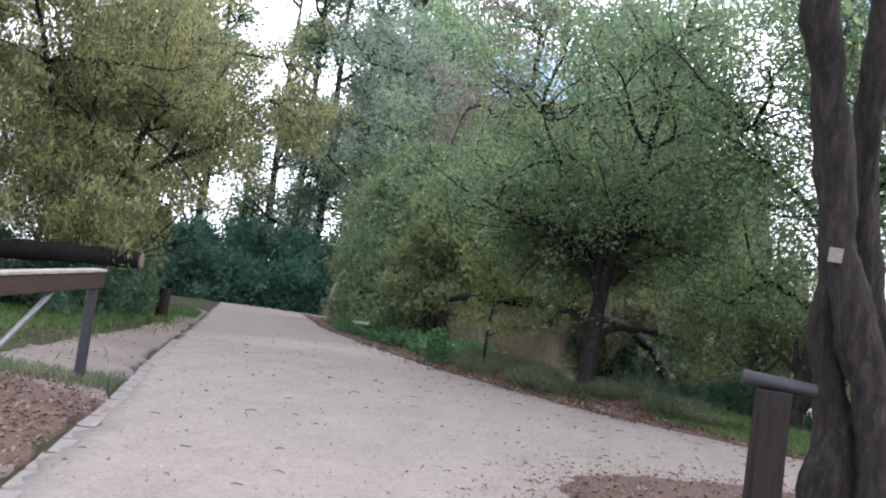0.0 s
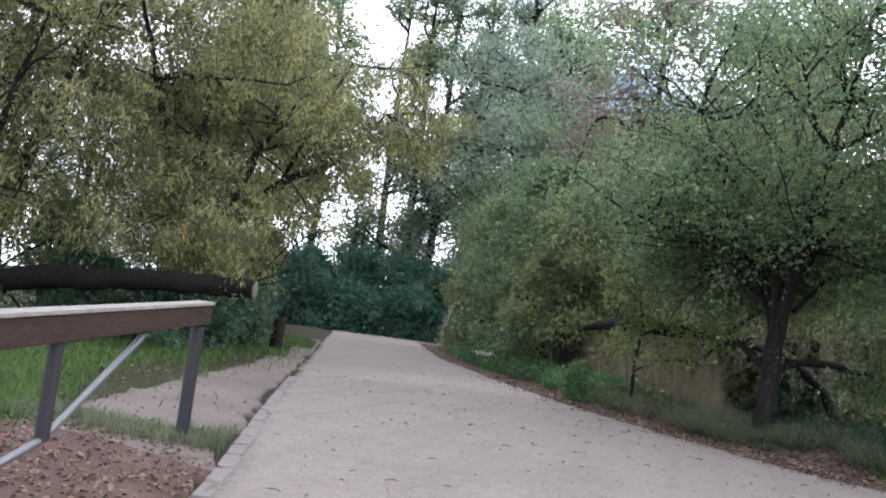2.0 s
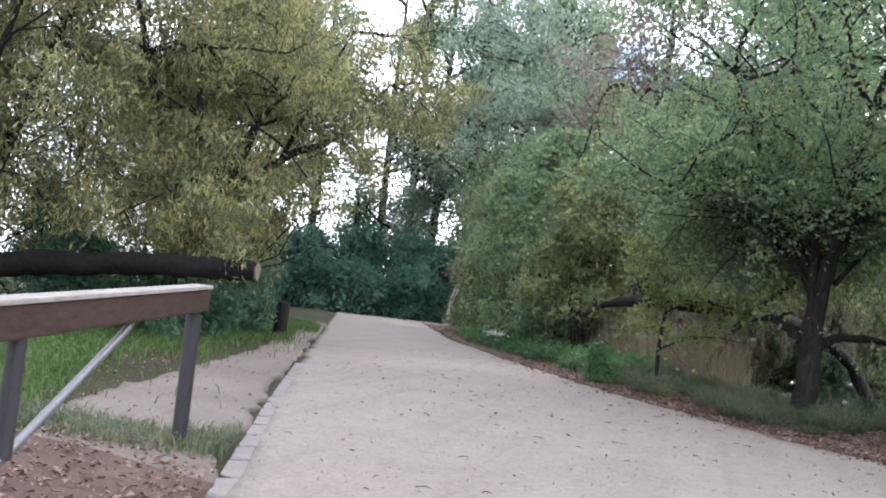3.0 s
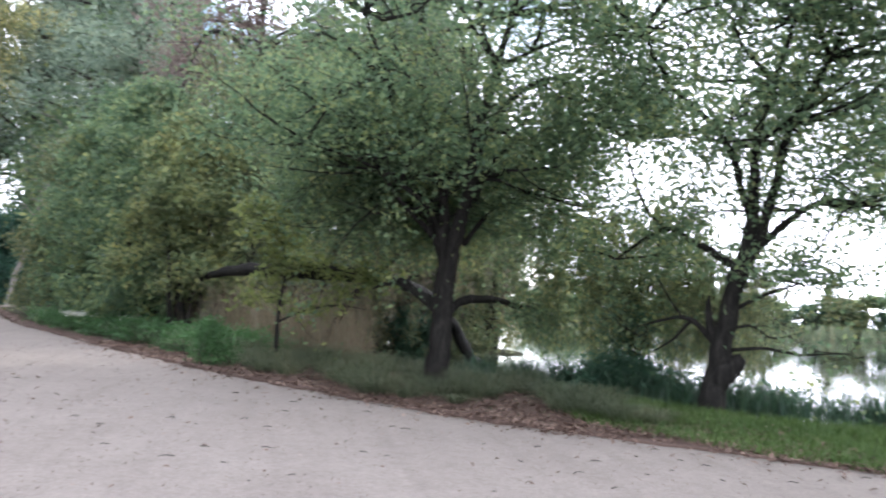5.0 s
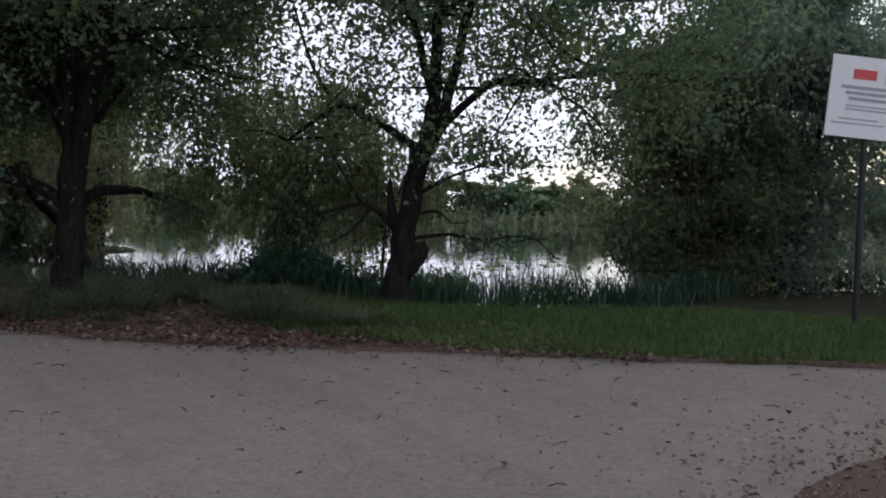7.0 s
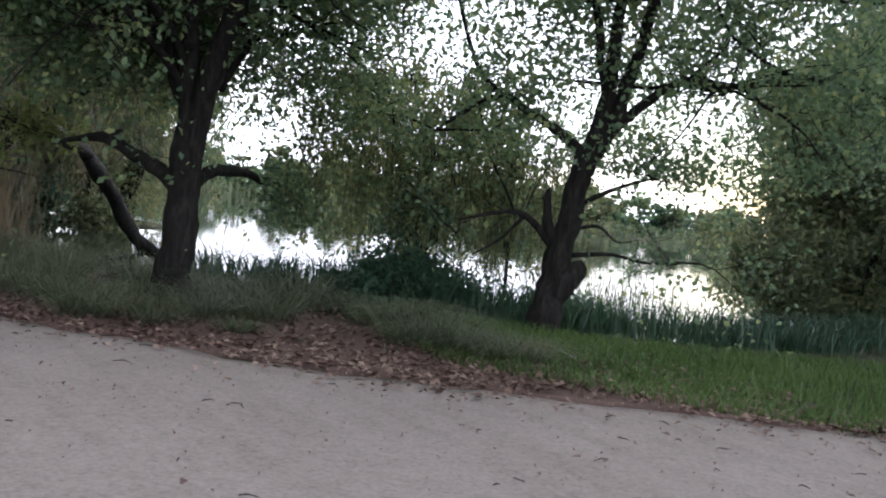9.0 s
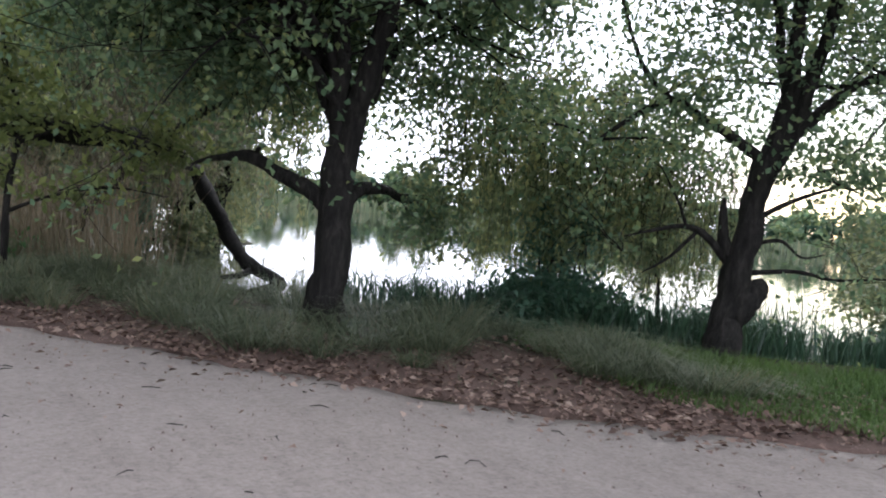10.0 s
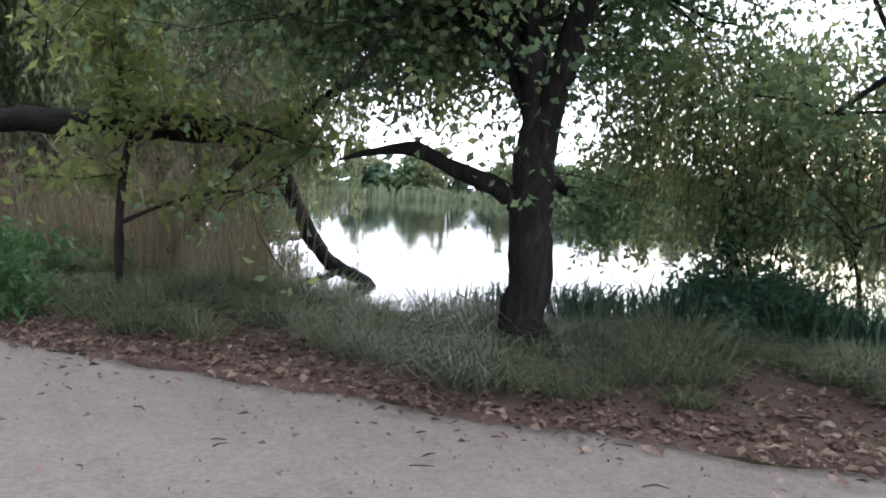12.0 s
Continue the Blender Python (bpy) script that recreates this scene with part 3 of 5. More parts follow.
tagged(link_mesh("verge_grass", blades("verge_grass", gate_grass, 0.13, 0.01, 0.8, rs), GRASS_TUFT), "thin grey-green grass round the barrier post", "grass", kind="stuff")

tuft_c = scatter(5200, -6, 6.5, 11.5, 27, lambda x, y, dr, dl: (dr > 0.85 + 0.35 * np.sin(x * 2.3 + y)) & (dr < 2.7) & (signed(SHORE, x, y) < 0.3) & (x < 4.2 - 0.5 * rs.random(len(x))))
tuft_c = tuft_c[:165]
roots = np.repeat(tuft_c, 190, 0)
clump = np.repeat(rs.uniform(0.45, 1.35, len(tuft_c)), 190)
spread = rs.normal(0, 1, (len(roots), 2))
roots[:, :2] += spread * (0.085 * clump)[:, None]
tuft_me = blades("tussock_grass", roots, 0.34 * clump ** 0.8, 0.008, 2.0, rs, 0.4, np.arctan2(spread[:, 1], spread[:, 0]) + rs.normal(0, 0.5, len(roots)))
tagged(link_mesh("tussock_grass", tuft_me, GRASS_TUFT), "grey-green arching grass tussocks on the bank", "grass", kind="stuff")
under = scatter(9000, -7, 7, 11, 27, lambda x, y, dr, dl: (dr > 0.35) & (dr < 3.4) & (signed(SHORE, x, y) < 0.4) & (x < 4.4))
tagged(link_mesh("bank_grass", blades("bank_grass", under, 0.09, 0.009, 1.1, rs), GRASS_TUFT), "thin grey-green grass on the bank", "grass", kind="stuff")

iris_c = scatter(4200, 1.5, 16, 9, 23, lambda x, y, dr, dl: (signed(SHORE, x, y) > -2.3) & (signed(SHORE, x, y) < 0.1) & (x > 2.6))
roots = np.repeat(iris_c[:800], 14, 0)
roots[:, :2] += rs.normal(0, 0.14, (len(roots), 2))
tagged(link_mesh("waterside_plants", blades("waterside_plants", roots, 0.46, 0.022, 0.8, rs), IRIS), "dark green strap-leaved plants along the water", "plants", kind="stuff")
reed_c = scatter(3000, 4, 20, 14, 30, lambda x, y, dr, dl: (signed(SHORE, x, y) > 0.2) & (signed(SHORE, x, y) < 2.6) & (np.sin(x * 1.3) + np.sin(y * 0.9 + 1) > 1.2))
reed_c = np.concatenate([reed_c[:120], scatter(120, 9.5, 12.0, 17.0, 19.4, lambda x, y, dr, dl: x > 0)])
reed_c[:, 2] = np.maximum(reed_c[:, 2], -0.7)
roots = np.repeat(reed_c, 3, 0)
roots[:, :2] += rs.normal(0, 0.10, (len(roots), 2))
tagged(link_mesh("reeds", blades("reeds", roots, 1.0, 0.014, 0.22, rs, 0.5), REED_DARK), "thin dark upright reeds standing in the water", "reeds", kind="stuff")
shoots = scatter(3200, 2.6, 7.0, 16.0, 20.2, lambda x, y, dr, dl: (signed(SHORE, x, y) > -1.3) & (signed(SHORE, x, y) < 0.5))
tagged(link_mesh("bare_shoots", blades("bare_shoots", shoots[:430], 0.95, 0.013, 0.55, rs, 0.6), REED_DARK), "thin dark upright shoots at the water's edge", "shoots", kind="stuff")
dry_c = scatter(6500, -5, 0.9, 18.4, 25, lambda x, y, dr, dl: (dr > 2.2) & (dr < 7.5) & (signed(SHORE, x, y) < 1.0) & (signed(SHORE, x, y) > -4.5))
roots = np.repeat(dry_c[:460], 8, 0)
roots[:, :2] += rs.normal(0, 0.12, (len(roots), 2))
tagged(link_mesh("dry_reeds", blades("dry_reeds", roots, 1.15, 0.011, 0.55, rs, 0.75), GRASS_DRY), "tall tan dry reeds behind the bank", "reeds", kind="stuff")
net_c = scatter(1500, -10, 0, 20, 34, lambda x, y, dr, dl: (dr > 0.7) & (dr < 2.6) & (y > 20.5))
net = strew([Vector(p) + Vector((0, 0, 0.22)) for p in net_c[:260]], 16000, 0.2, rs, 0.6)
tagged(link_mesh("nettles", leaf_mesh("nettles", net, 0.10, 0.045, rs), NETTLE), "fresh green nettles beside the path", "plants", kind="stuff")
fl = strew([(-6.3, 27.6, 0.5), (-6.0, 27.2, 0.52), (-4.6, 26.8, 0.5)], 260, 0.16, rs, 0.25)
tagged(link_mesh("flowers", leaf_mesh("flowers", fl, 0.05, 0.04, rs), PETAL), "small heads of white flowers among the nettles", "flowers", kind="stuff")


# ---- the barrier by the path ----
gate = thing("barrier_gate", "brown wooden barrier beam on dark steel posts with a grey brace", "barrier", (-3.43, 7.15, land_at(-3.43, 7.15)))
G = Vector((0.25, -0.97, 0)).normalized()
GA = math.degrees(math.atan2(-G.x, G.y))


def on_gate(s, z):
    """A place in the barrier's plane, s metres from the post towards its near end."""
    return G * s + Vector((0, 0, z))


GZ_ROT = Matrix.Rotation(math.atan2(G.y, G.x) - math.pi / 2, 4, "Z")
LEAN = Matrix.Translation(on_gate(0, 1.10)) @ GZ_ROT @ Matrix.Rotation(radians(-2.6), 4, "X")
bm = bmesh.new()
box(bm, (0.12, 5.1, 0.17), LEAN @ Matrix.Translation((0, 2.40, 0.02)), 0.012)
part("beam", bm, BEAM, gate)
bm = bmesh.new()
box(bm, (0.15, 5.12, 0.03), LEAN @ Matrix.Translation((0, 2.40, 0.124)), 0.008)
part("cap_board", bm, BEAM_TOP, gate, "weathered grey board on top of the beam")
bm = bmesh.new()
rod(bm, on_gate(0, -0.2), on_gate(0, 1.013), 0.058, 20)
part("post", bm, STEEL, gate)
bm = bmesh.new()
rod(bm, on_gate(2.45, 0.33), on_gate(2.45, 0.95), 0.045, 18)
part("hanger", bm, STEEL, gate)
tb = Tubes(random.Random(1))
tb.add([on_gate(1.14, 0.98), on_gate(1.18, 0.945), on_gate(1.28, 0.89), on_gate(2.45, 0.33), on_gate(4.6, -0.05)], [0.026] * 5, 12, 0.0)
link_mesh("brace", tb.mesh("brace"), GALV, gate, "bare grey steel brace tube", True)
bm = bmesh.new()
rod(bm, on_gate(4.75, -0.3), on_gate(4.75, 0.83), 0.075, 20)
part("pivot_post", bm, STEEL, gate)

# kerb of flat stones along the path
kerb = thing("kerb", "line of flat pale kerb stones between path and verge", "kerb", kind="structure")
kerb_line = [(0.9, -2), (0.3, 0), (-1.1, 3.07), (-2.63, 6.6), (-4.3, 10.2), (-6.4, 14.9)]
kerb_meshes = []
for k in range(5):
    bm = bmesh.new()
    box(bm, (0.135, 0.485, 0.12), None, 0.012)
    for v in bm.verts:
        v.co += Vector((random.uniform(-0.012, 0.012), random.uniform(-0.02, 0.02), random.uniform(-0.006, 0.006)))
    me = bpy.data.meshes.new("kerb_stone")
    bm.to_mesh(me)
    bm.free()
    me.materials.append(KERB)
    kerb_meshes.append(me)
for (ax, ay), (bx, by) in zip(kerb_line, kerb_line[1:]):
    ln = math.hypot(bx - ax, by - ay)
    for i in range(int(ln / 0.5)):
        t = (i + 0.5) / int(ln / 0.5)
        st = new("kerb_stone", random.choice(kerb_meshes))
        st.parent = kerb
        st.matrix_basis = pose(ax + (bx - ax) * t, ay + (by - ay) * t, -0.042 + random.uniform(-0.010, 0.006), random.uniform(-1, 1), random.uniform(-2, 2), math.degrees(math.atan2(by - ay, bx - ax)) - 90 + random.uniform(-1.2, 1.2))


# ---- the post with a metal cap, and the sign ----
pz = land_at(3.27, 5.25)
cap_post = thing("bollard", "dark old wooden post with a dark steel tube cap", "post", (3.27, 5.25, pz))
bm = bmesh.new()
box(bm, (0.225, 0.20, 1.16), Matrix.Translation((0, 0, 0.50)), 0.02)
bmesh.ops.subdivide_edges(bm, edges=bm.edges[:], cuts=2)
for v in bm.verts:
    v.co += Vector((noise.noise(v.co * 5), noise.noise(v.co * 5 + Vector((9, 0, 0))), 0)) * 0.018
part("post", bm, OLD_POST, cap_post)
bm = bmesh.new()
rod(bm, (-0.22, -0.04, 1.15), (0.29, 0.05, 1.11), 0.055, 20)
part("cap_tube", bm, STEEL, cap_post, "dark steel tube fixed across the post", True)

sz = land_at(9.05, 10.45)
sign = thing("notice_board", "white notice board with grey print on a steel pole", "sign", (9.05, 10.45, sz))
SR = Matrix.Rotation(radians(-34), 4, "Z") @ Matrix.Rotation(radians(4.5), 4, "Y")
bm = bmesh.new()
rod(bm, (0, 0, -0.3), (0, 0, 3.1), 0.035, 14)
part("pole", bm, STEEL, sign)


def on_sign(name, w, h, x, z, depth, material, label="", under=None):
    bm2 = bmesh.new()
    box(bm2, (w, 0.006 if depth else 0.02, h), Matrix.Translation((0, -0.05, 2.66)) @ SR @ Matrix.Translation((x, -depth, z)), 0.0015)
    return part(name, bm2, material, under or sign, label)


board = on_sign("board", 1.12, 0.92, 0.07, 0, 0.0, SIGN_WHITE)
on_sign("red_block", 0.27, 0.11, -0.10, 0.26, 0.013, SIGN_RED, "red printed block", board)
on_sign("emblem", 0.12, 0.18, 0.20, 0.27, 0.013, SIGN_GREY, "small grey printed emblem", board)
for z, w, h in ((0.11, 0.86, 0.035), (0.045, 0.74, 0.035), (-0.02, 0.66, 0.035), (-0.10, 0.70, 0.014), (-0.14, 0.72, 0.014)):
    on_sign("print_line", w, h, 0.07, z, 0.013, SIGN_GREY, "", board)
for z, w in ((-0.25, 0.46), (-0.30, 0.62)):
    on_sign("print_line", w, 0.014, -0.12, z, 0.013, SIGN_GREY, "", board)


# ---- trees ----
def clear_of_path(c, o, height):
    """Leaves that do not hang into the way walked."""
    x, y, z = c[:, 0] + o[0], c[:, 1] + o[1], c[:, 2] + o[2]
    over = (signed(RIGHT_EDGE, x, y) < 0.25) & (-signed(LEFT_EDGE, x, y) < 0.9) & (z < height) & (y < 43)
    return c[~over]


def tree(name, label, base, limbs, leaves, size, material, bark, seed, sprays, sigma=0.28, droop=0.3, extra=(), rise=0.04, sag=0.0, category="tree", top=3, kids=3, wander=0.25, low_leaves=1.0, open_side=None, bare_to=2.2):
    """limbs: (places, radii) of the trunk and main limbs; sprays: (place, direction, length, radius) from which branches grow."""
    rng, rn = random.Random(seed), np.random.default_rng(seed)
    tr = thing(name, label, category, base)
    o = Vector(base)
    anchors, bare = [Vector(p) - o for p in extra], []
    for num, (pts, rad) in enumerate(limbs):
        tb = Tubes(rng)
        a, b = smooth_line([Vector(p) - o for p in pts], rad, 6)
        k0 = rng.uniform(0, 50)
        knots = [Vector((noise.noise(q * 2.3 + Vector((k0, 0, 0))), noise.noise(q * 2.3 + Vector((0, k0, 0))), noise.noise(q * 2.3 + Vector((0, 0, k0))))) for q in a]
        a = [q + w * min(0.05, 0.6 * r) for q, w, r in zip(a, knots, b)]
        b = [r * (1 + 0.2 * noise.noise(q * 4.1 + Vector((k0, 3, 0)))) for q, r in zip(a, b)]
        tb.add(a, b, 14 if rad[0] > 0.1 else 8 if rad[0] > 0.045 else 5, 0.09)
        bare += [(q, r) for q, r in zip(a, b) if r > 0.06 and q.z + o.z < bare_to]
        kind = "limb" if num else "trunk"
        link_mesh(kind, tb.mesh(kind), bark, tr, smooth=True)
    for p, d, ln, r in sprays:
        tb = Tubes(rng)
        grow(tb, anchors, Vector(p) - o, Vector(d), ln, r, 1, rng, top, rise, wander, kids, 0.75, sag)
        link_mesh("branch", tb.mesh("branch"), bark, tr, smooth=True)
    c = clear_of_path(strew(anchors, leaves, sigma, rn), o, 3.0)
    c = c[(c[:, 2] + o.z > 1.9) | (rn.random(len(c)) < low_leaves)]
    if open_side:
        c = c[(c[:, 1] + o.y > open_side[0]) | (c[:, 2] + o.z > open_side[1]) | (rn.random(len(c)) < open_side[2])]
    for q, r in bare:
        c = c[np.hypot(c[:, 0] - q.x, c[:, 1] - q.y) + 0.5 * np.abs(c[:, 2] - q.z) > r + 0.38]
    link_mesh("crown", leaf_mesh("crown", c, size[0], size[1], rn, droop), material, tr)
    return tr


def fan(places, n, length, r, rng, up=0.5, flat=1.0, out=None):
    """Branch starts spread round the given places."""
    res = []
    for p in places:
        for _ in range(n):
            a = rng.uniform(0, 6.283)
            d = Vector((math.cos(a) * flat, math.sin(a) * flat, rng.uniform(-0.2, 1.0) * up))
            if out is not None:
                d = d + Vector(out) * 0.6
            res.append((p, d, length * rng.uniform(0.7, 1.25), r * rng.uniform(0.7, 1.2)))
    return res


rg = random.Random(21)
az = land_at(1.8, 16.35)
A_trunk = [(1.78, 16.33, az - 0.25), (1.79, 16.33, 0.35), (1.81, 16.36, 1.09), (1.84, 16.38, 1.7), (1.85, 16.39, 2.2)]
A_ls = [(1.78, 16.39, 1.4), (1.77, 16.40, 2.1), (1.73, 16.38, 2.75), (1.70, 16.36, 3.2), (1.33, 16.2, 3.9), (0.75, 15.9, 4.6), (0.3, 15.7, 5.5)]
A_rs = [(1.87, 16.35, 1.4), (1.93, 16.28, 2.1), (2.02, 16.16, 2.7), (2.12, 16.15, 3.3), (2.24, 16.25, 4.05), (2.45, 16.3, 5.1), (2.65, 16.3, 5.95), (2.85, 16.3, 7.0)]
A_droop = [(2.20, 16.22, 3.8), (2.6, 16.0, 4.5), (3.0, 15.8, 4.8), (3.3, 15.65, 4.8), (3.5, 15.55, 4.6)]
A_back = [(1.74, 16.38, 2.45), (1.64, 16.8, 2.75), (1.55, 17.3, 2.85), (1.6, 17.8, 2.8)]
A_limbs = [
    (A_trunk, (0.26, 0.19, 0.165, 0.15, 0.06)),
    (A_ls, (0.08, 0.095, 0.085, 0.065, 0.045, 0.03, 0.018)),
    (A_rs, (0.09, 0.115, 0.11, 0.10, 0.085, 0.07, 0.05, 0.03)),
    ([(1.74, 16.38, 2.2), (1.5, 16.3, 2.45), (1.2, 16.22, 2.72), (0.7, 16.1, 3.3), (0.2, 16.0, 4.0)], (0.045, 0.048, 0.042, 0.03, 0.015)),
    ([(1.80, 16.40, 1.12), (1.68, 16.52, 1.34), (1.58, 16.8, 1.46), (1.47, 17.05, 1.53), (1.28, 17.35, 1.66), (1.08, 17.7, 1.64), (0.88, 18.0, 1.54)], (0.07, 0.085, 0.08, 0.075, 0.065, 0.04, 0.012)),
    ([(1.35, 17.2, 1.6), (1.45, 17.6, 1.75), (1.62, 17.8, 1.8)], (0.04, 0.03, 0.01)),
    ([(1.90, 16.42, 1.2), (2.15, 16.6, 1.40), (2.6, 17.05, 1.46), (3.2, 17.65, 1.42), (4.0, 18.3, 1.26), (4.5, 18.8, 1.0)], (0.06, 0.07, 0.065, 0.05, 0.035, 0.012)),
    ([(1.78, 16.44, 2.2), (1.5, 16.2, 2.75), (0.99, 15.97, 3.1), (0.35, 15.74, 3.36), (-0.4, 15.5, 3.5)], (0.04, 0.042, 0.038, 0.028, 0.014)),
    (A_back, (0.045, 0.036, 0.026, 0.012)),
    (A_droop, (0.05, 0.042, 0.034, 0.022, 0.012)),
    ([(2.22, 16.28, 3.0), (2.5, 16.9, 3.6), (2.9, 17.6, 3.9), (3.7, 17.9, 3.9)], (0.06, 0.05, 0.035, 0.015)),
    ([(1.3, 16.9, 3.2), (0.9, 17.4, 3.5), (0.7, 17.9, 3.6)], (0.04, 0.03, 0.012)), ([(1.6, 16.66, 2.65), (1.1, 17.4, 2.95), (0.7, 18.0, 2.95), (0.1, 18.7, 2.95)], (0.05, 0.04, 0.03, 0.012)),
    ([(2.10, 16.32, 2.3), (2.6, 16.9, 2.9), (3.1, 17.3, 3.1), (3.8, 17.6, 2.9)], (0.05, 0.04, 0.03, 0.012)), ([(0.9, 17.2, 3.9), (0.5, 17.2, 4.1), (0.2, 17.2, 4.2)], (0.03, 0.02, 0.012)),
    ([(1.81, 16.47, 2.0), (1.6, 16.66, 2.65), (1.3, 16.9, 3.2), (0.9, 17.2, 3.9)], (0.06, 0.07, 0.055, 0.03)),
]
A_sprays = (fan([A_ls[3], A_ls[4], A_ls[5], A_ls[6]], 3, 1.7, 0.04, rg, 0.7) + fan([A_rs[3], A_rs[4], A_rs[5], A_rs[6], A_rs[7]], 4, 2.0, 0.045, rg, 0.6)
            + fan([A_rs[3], A_rs[4]], 3, 2.3, 0.035, rg, 0.15, 1.0, (1, 0.4, -0.1)) + fan([A_ls[4], (0.99, 15.97, 3.1), (0.9, 17.2, 3.9)], 3, 2.0, 0.03, rg, 0.3, 1.0, (-0.6, 0.6, 0))
            + fan([(0.35, 15.74, 3.36), (-0.4, 15.5, 3.5), (0.9, 17.2, 3.9)], 4, 1.6, 0.03, rg, 0.5) + fan([(1.2, 16.22, 2.72), (0.7, 16.1, 3.3), (0.7, 16.1, 3.3), (0.2, 16.0, 4.0)], 4, 1.5, 0.022, rg, 0.25, 1.0, (-0.1, 0.9, -0.1)) + fan([A_droop[2], A_droop[3], A_droop[4]], 3, 1.1, 0.018, rg, 0.1, 0.5, (0, 0, -1.1)) + fan([A_back[1], A_back[2], A_back[2], A_back[3]], 5, 1.0, 0.018, rg, 0.2, 1.0, (0.1, 0.1, -0.15)) + fan([(3.1, 17.3, 3.1), (3.8, 17.6, 2.9)], 4, 0.95, 0.015, random.Random(5), 0.2, 1.0, (0.1, 0.1, -0.25)) + fan([(4.0, 18.3, 1.26)], 1, 0.6, 0.015, rg, 0.5) + fan([(3.2, 17.65, 1.42)], 2, 0.6, 0.012, rg, 0.2))
tree("tree", "dark-barked leaning tree with forked trunk and green leaves on the bank", (1.8, 16.35, az - 0.1), A_limbs, 92000, (0.082, 0.048), LEAF_GREEN, BARK, 31, A_sprays + fan([A_rs[6], A_rs[7], A_ls[6], (1.2, 16.2, 5.6)], 4, 2.2, 0.03, rg, 0.8) + fan([(0.9, 17.2, 3.9), (0.7, 17.9, 3.6), (2.9, 17.6, 3.9), (3.7, 17.9, 3.9), (0.2, 17.2, 4.2)], 5, 1.7, 0.02, rg, 0.3, 1.0, (0, 0.2, -0.15)) + fan([(1.1, 17.4, 2.95), (0.7, 18.0, 2.95), (0.7, 18.0, 2.95), (0.1, 18.7, 2.95), (0.1, 18.7, 2.95), (3.1, 17.3, 3.1)], 4, 1.2, 0.015, rg, 0.25, 1.0, (0, 0, 0.25)), 0.25, 0.2, open_side=(16.4, 3.3, 0.5), bare_to=4.2)

bz = land_at(5.4, 14.55)
B_trunk = [(5.28, 14.6, bz - 0.25), (5.34, 14.56, -0.05), (5.40, 14.54, 0.5), (5.48, 14.51, 1.05), (5.57, 14.48, 1.7), (5.64, 14.45, 2.15)]
B_s1 = [(5.62, 14.46, 1.9), (5.74, 14.4, 2.55), (5.76, 14.36, 3.1), (5.74, 14.3, 3.8), (5.86, 14.1, 4.6), (6.03, 13.95, 5.5), (6.1, 13.9, 6.6)]
B_s2 = [(5.68, 14.44, 2.1), (5.9, 14.32, 2.6), (6.0, 14.25, 3.2), (6.10, 14.05, 4.05), (6.5, 13.8, 4.95), (6.8, 13.6, 6.0)]
B_r = [(5.66, 14.40, 2.0), (6.05, 14.18, 2.65), (6.5, 13.95, 3.0), (7.05, 13.72, 3.05), (7.8, 13.42, 3.25)]
B_l = [(5.6, 14.5, 2.1), (5.27, 14.72, 2.36), (5.02, 14.9, 2.52), (4.8, 15.0, 2.62), (4.53, 15.2, 2.46), (4.2, 15.4, 2.15)]
B_l2 = [(4.8, 15.0, 2.6), (4.56, 15.2, 2.9), (4.39, 15.35, 3.4), (4.25, 15.45, 4.0)]
B_l3 = [(5.72, 14.4, 2.8), (5.45, 14.38, 3.6), (5.1, 14.45, 4.1), (4.6, 14.6, 4.6), (4.2, 14.7, 5.3)]
B_limbs = [
    (B_trunk, (0.28, 0.215, 0.165, 0.145, 0.135, 0.125)), (B_s1, (0.10, 0.09, 0.075, 0.065, 0.05, 0.035, 0.02)), (B_s2, (0.095, 0.085, 0.07, 0.055, 0.04, 0.02)),
    (B_r, (0.06, 0.055, 0.045, 0.035, 0.015)), (B_l, (0.06, 0.052, 0.046, 0.04, 0.03, 0.015)), (B_l2, (0.034, 0.028, 0.022, 0.012)), (B_l3, (0.055, 0.045, 0.038, 0.03, 0.015)),
    ([(5.40, 14.52, 0.45), (5.52, 14.45, 0.62), (5.63, 14.40, 0.76), (5.70, 14.36, 0.84)], (0.15, 0.15, 0.13, 0.07)),
    ([(5.48, 14.53, 0.95), (5.34, 14.62, 1.2), (5.31, 14.66, 1.5), (5.32, 14.68, 1.68)], (0.09, 0.07, 0.045, 0.015)),
    ([(5.45, 14.53, 0.95), (5.2, 14.72, 1.25), (5.02, 14.86, 1.36), (4.78, 15.03, 1.3), (4.55, 15.25, 1.2)], (0.05, 0.042, 0.032, 0.02, 0.008)),
    ([(5.1, 14.8, 1.3), (4.95, 14.95, 1.05), (4.7, 15.1, 0.85)], (0.025, 0.018, 0.006)), ([(5.02, 14.86, 1.36), (4.8, 14.8, 1.6), (4.6, 14.9, 1.95)], (0.02, 0.014, 0.005)),
    ([(5.48, 14.5, 1.2), (5.75, 14.3, 1.3), (6.0, 14.2, 1.15), (6.25, 14.1, 1.2)], (0.022, 0.018, 0.012, 0.005)),
    ([(5.55, 14.45, 0.95), (5.9, 14.2, 1.0), (6.3, 14.0, 0.95), (6.7, 13.8, 1.0)], (0.028, 0.022, 0.016, 0.006)),
    ([(5.6, 14.45, 1.5), (5.95, 14.25, 1.75), (6.3, 14.05, 1.9)], (0.035, 0.025, 0.012)),
]
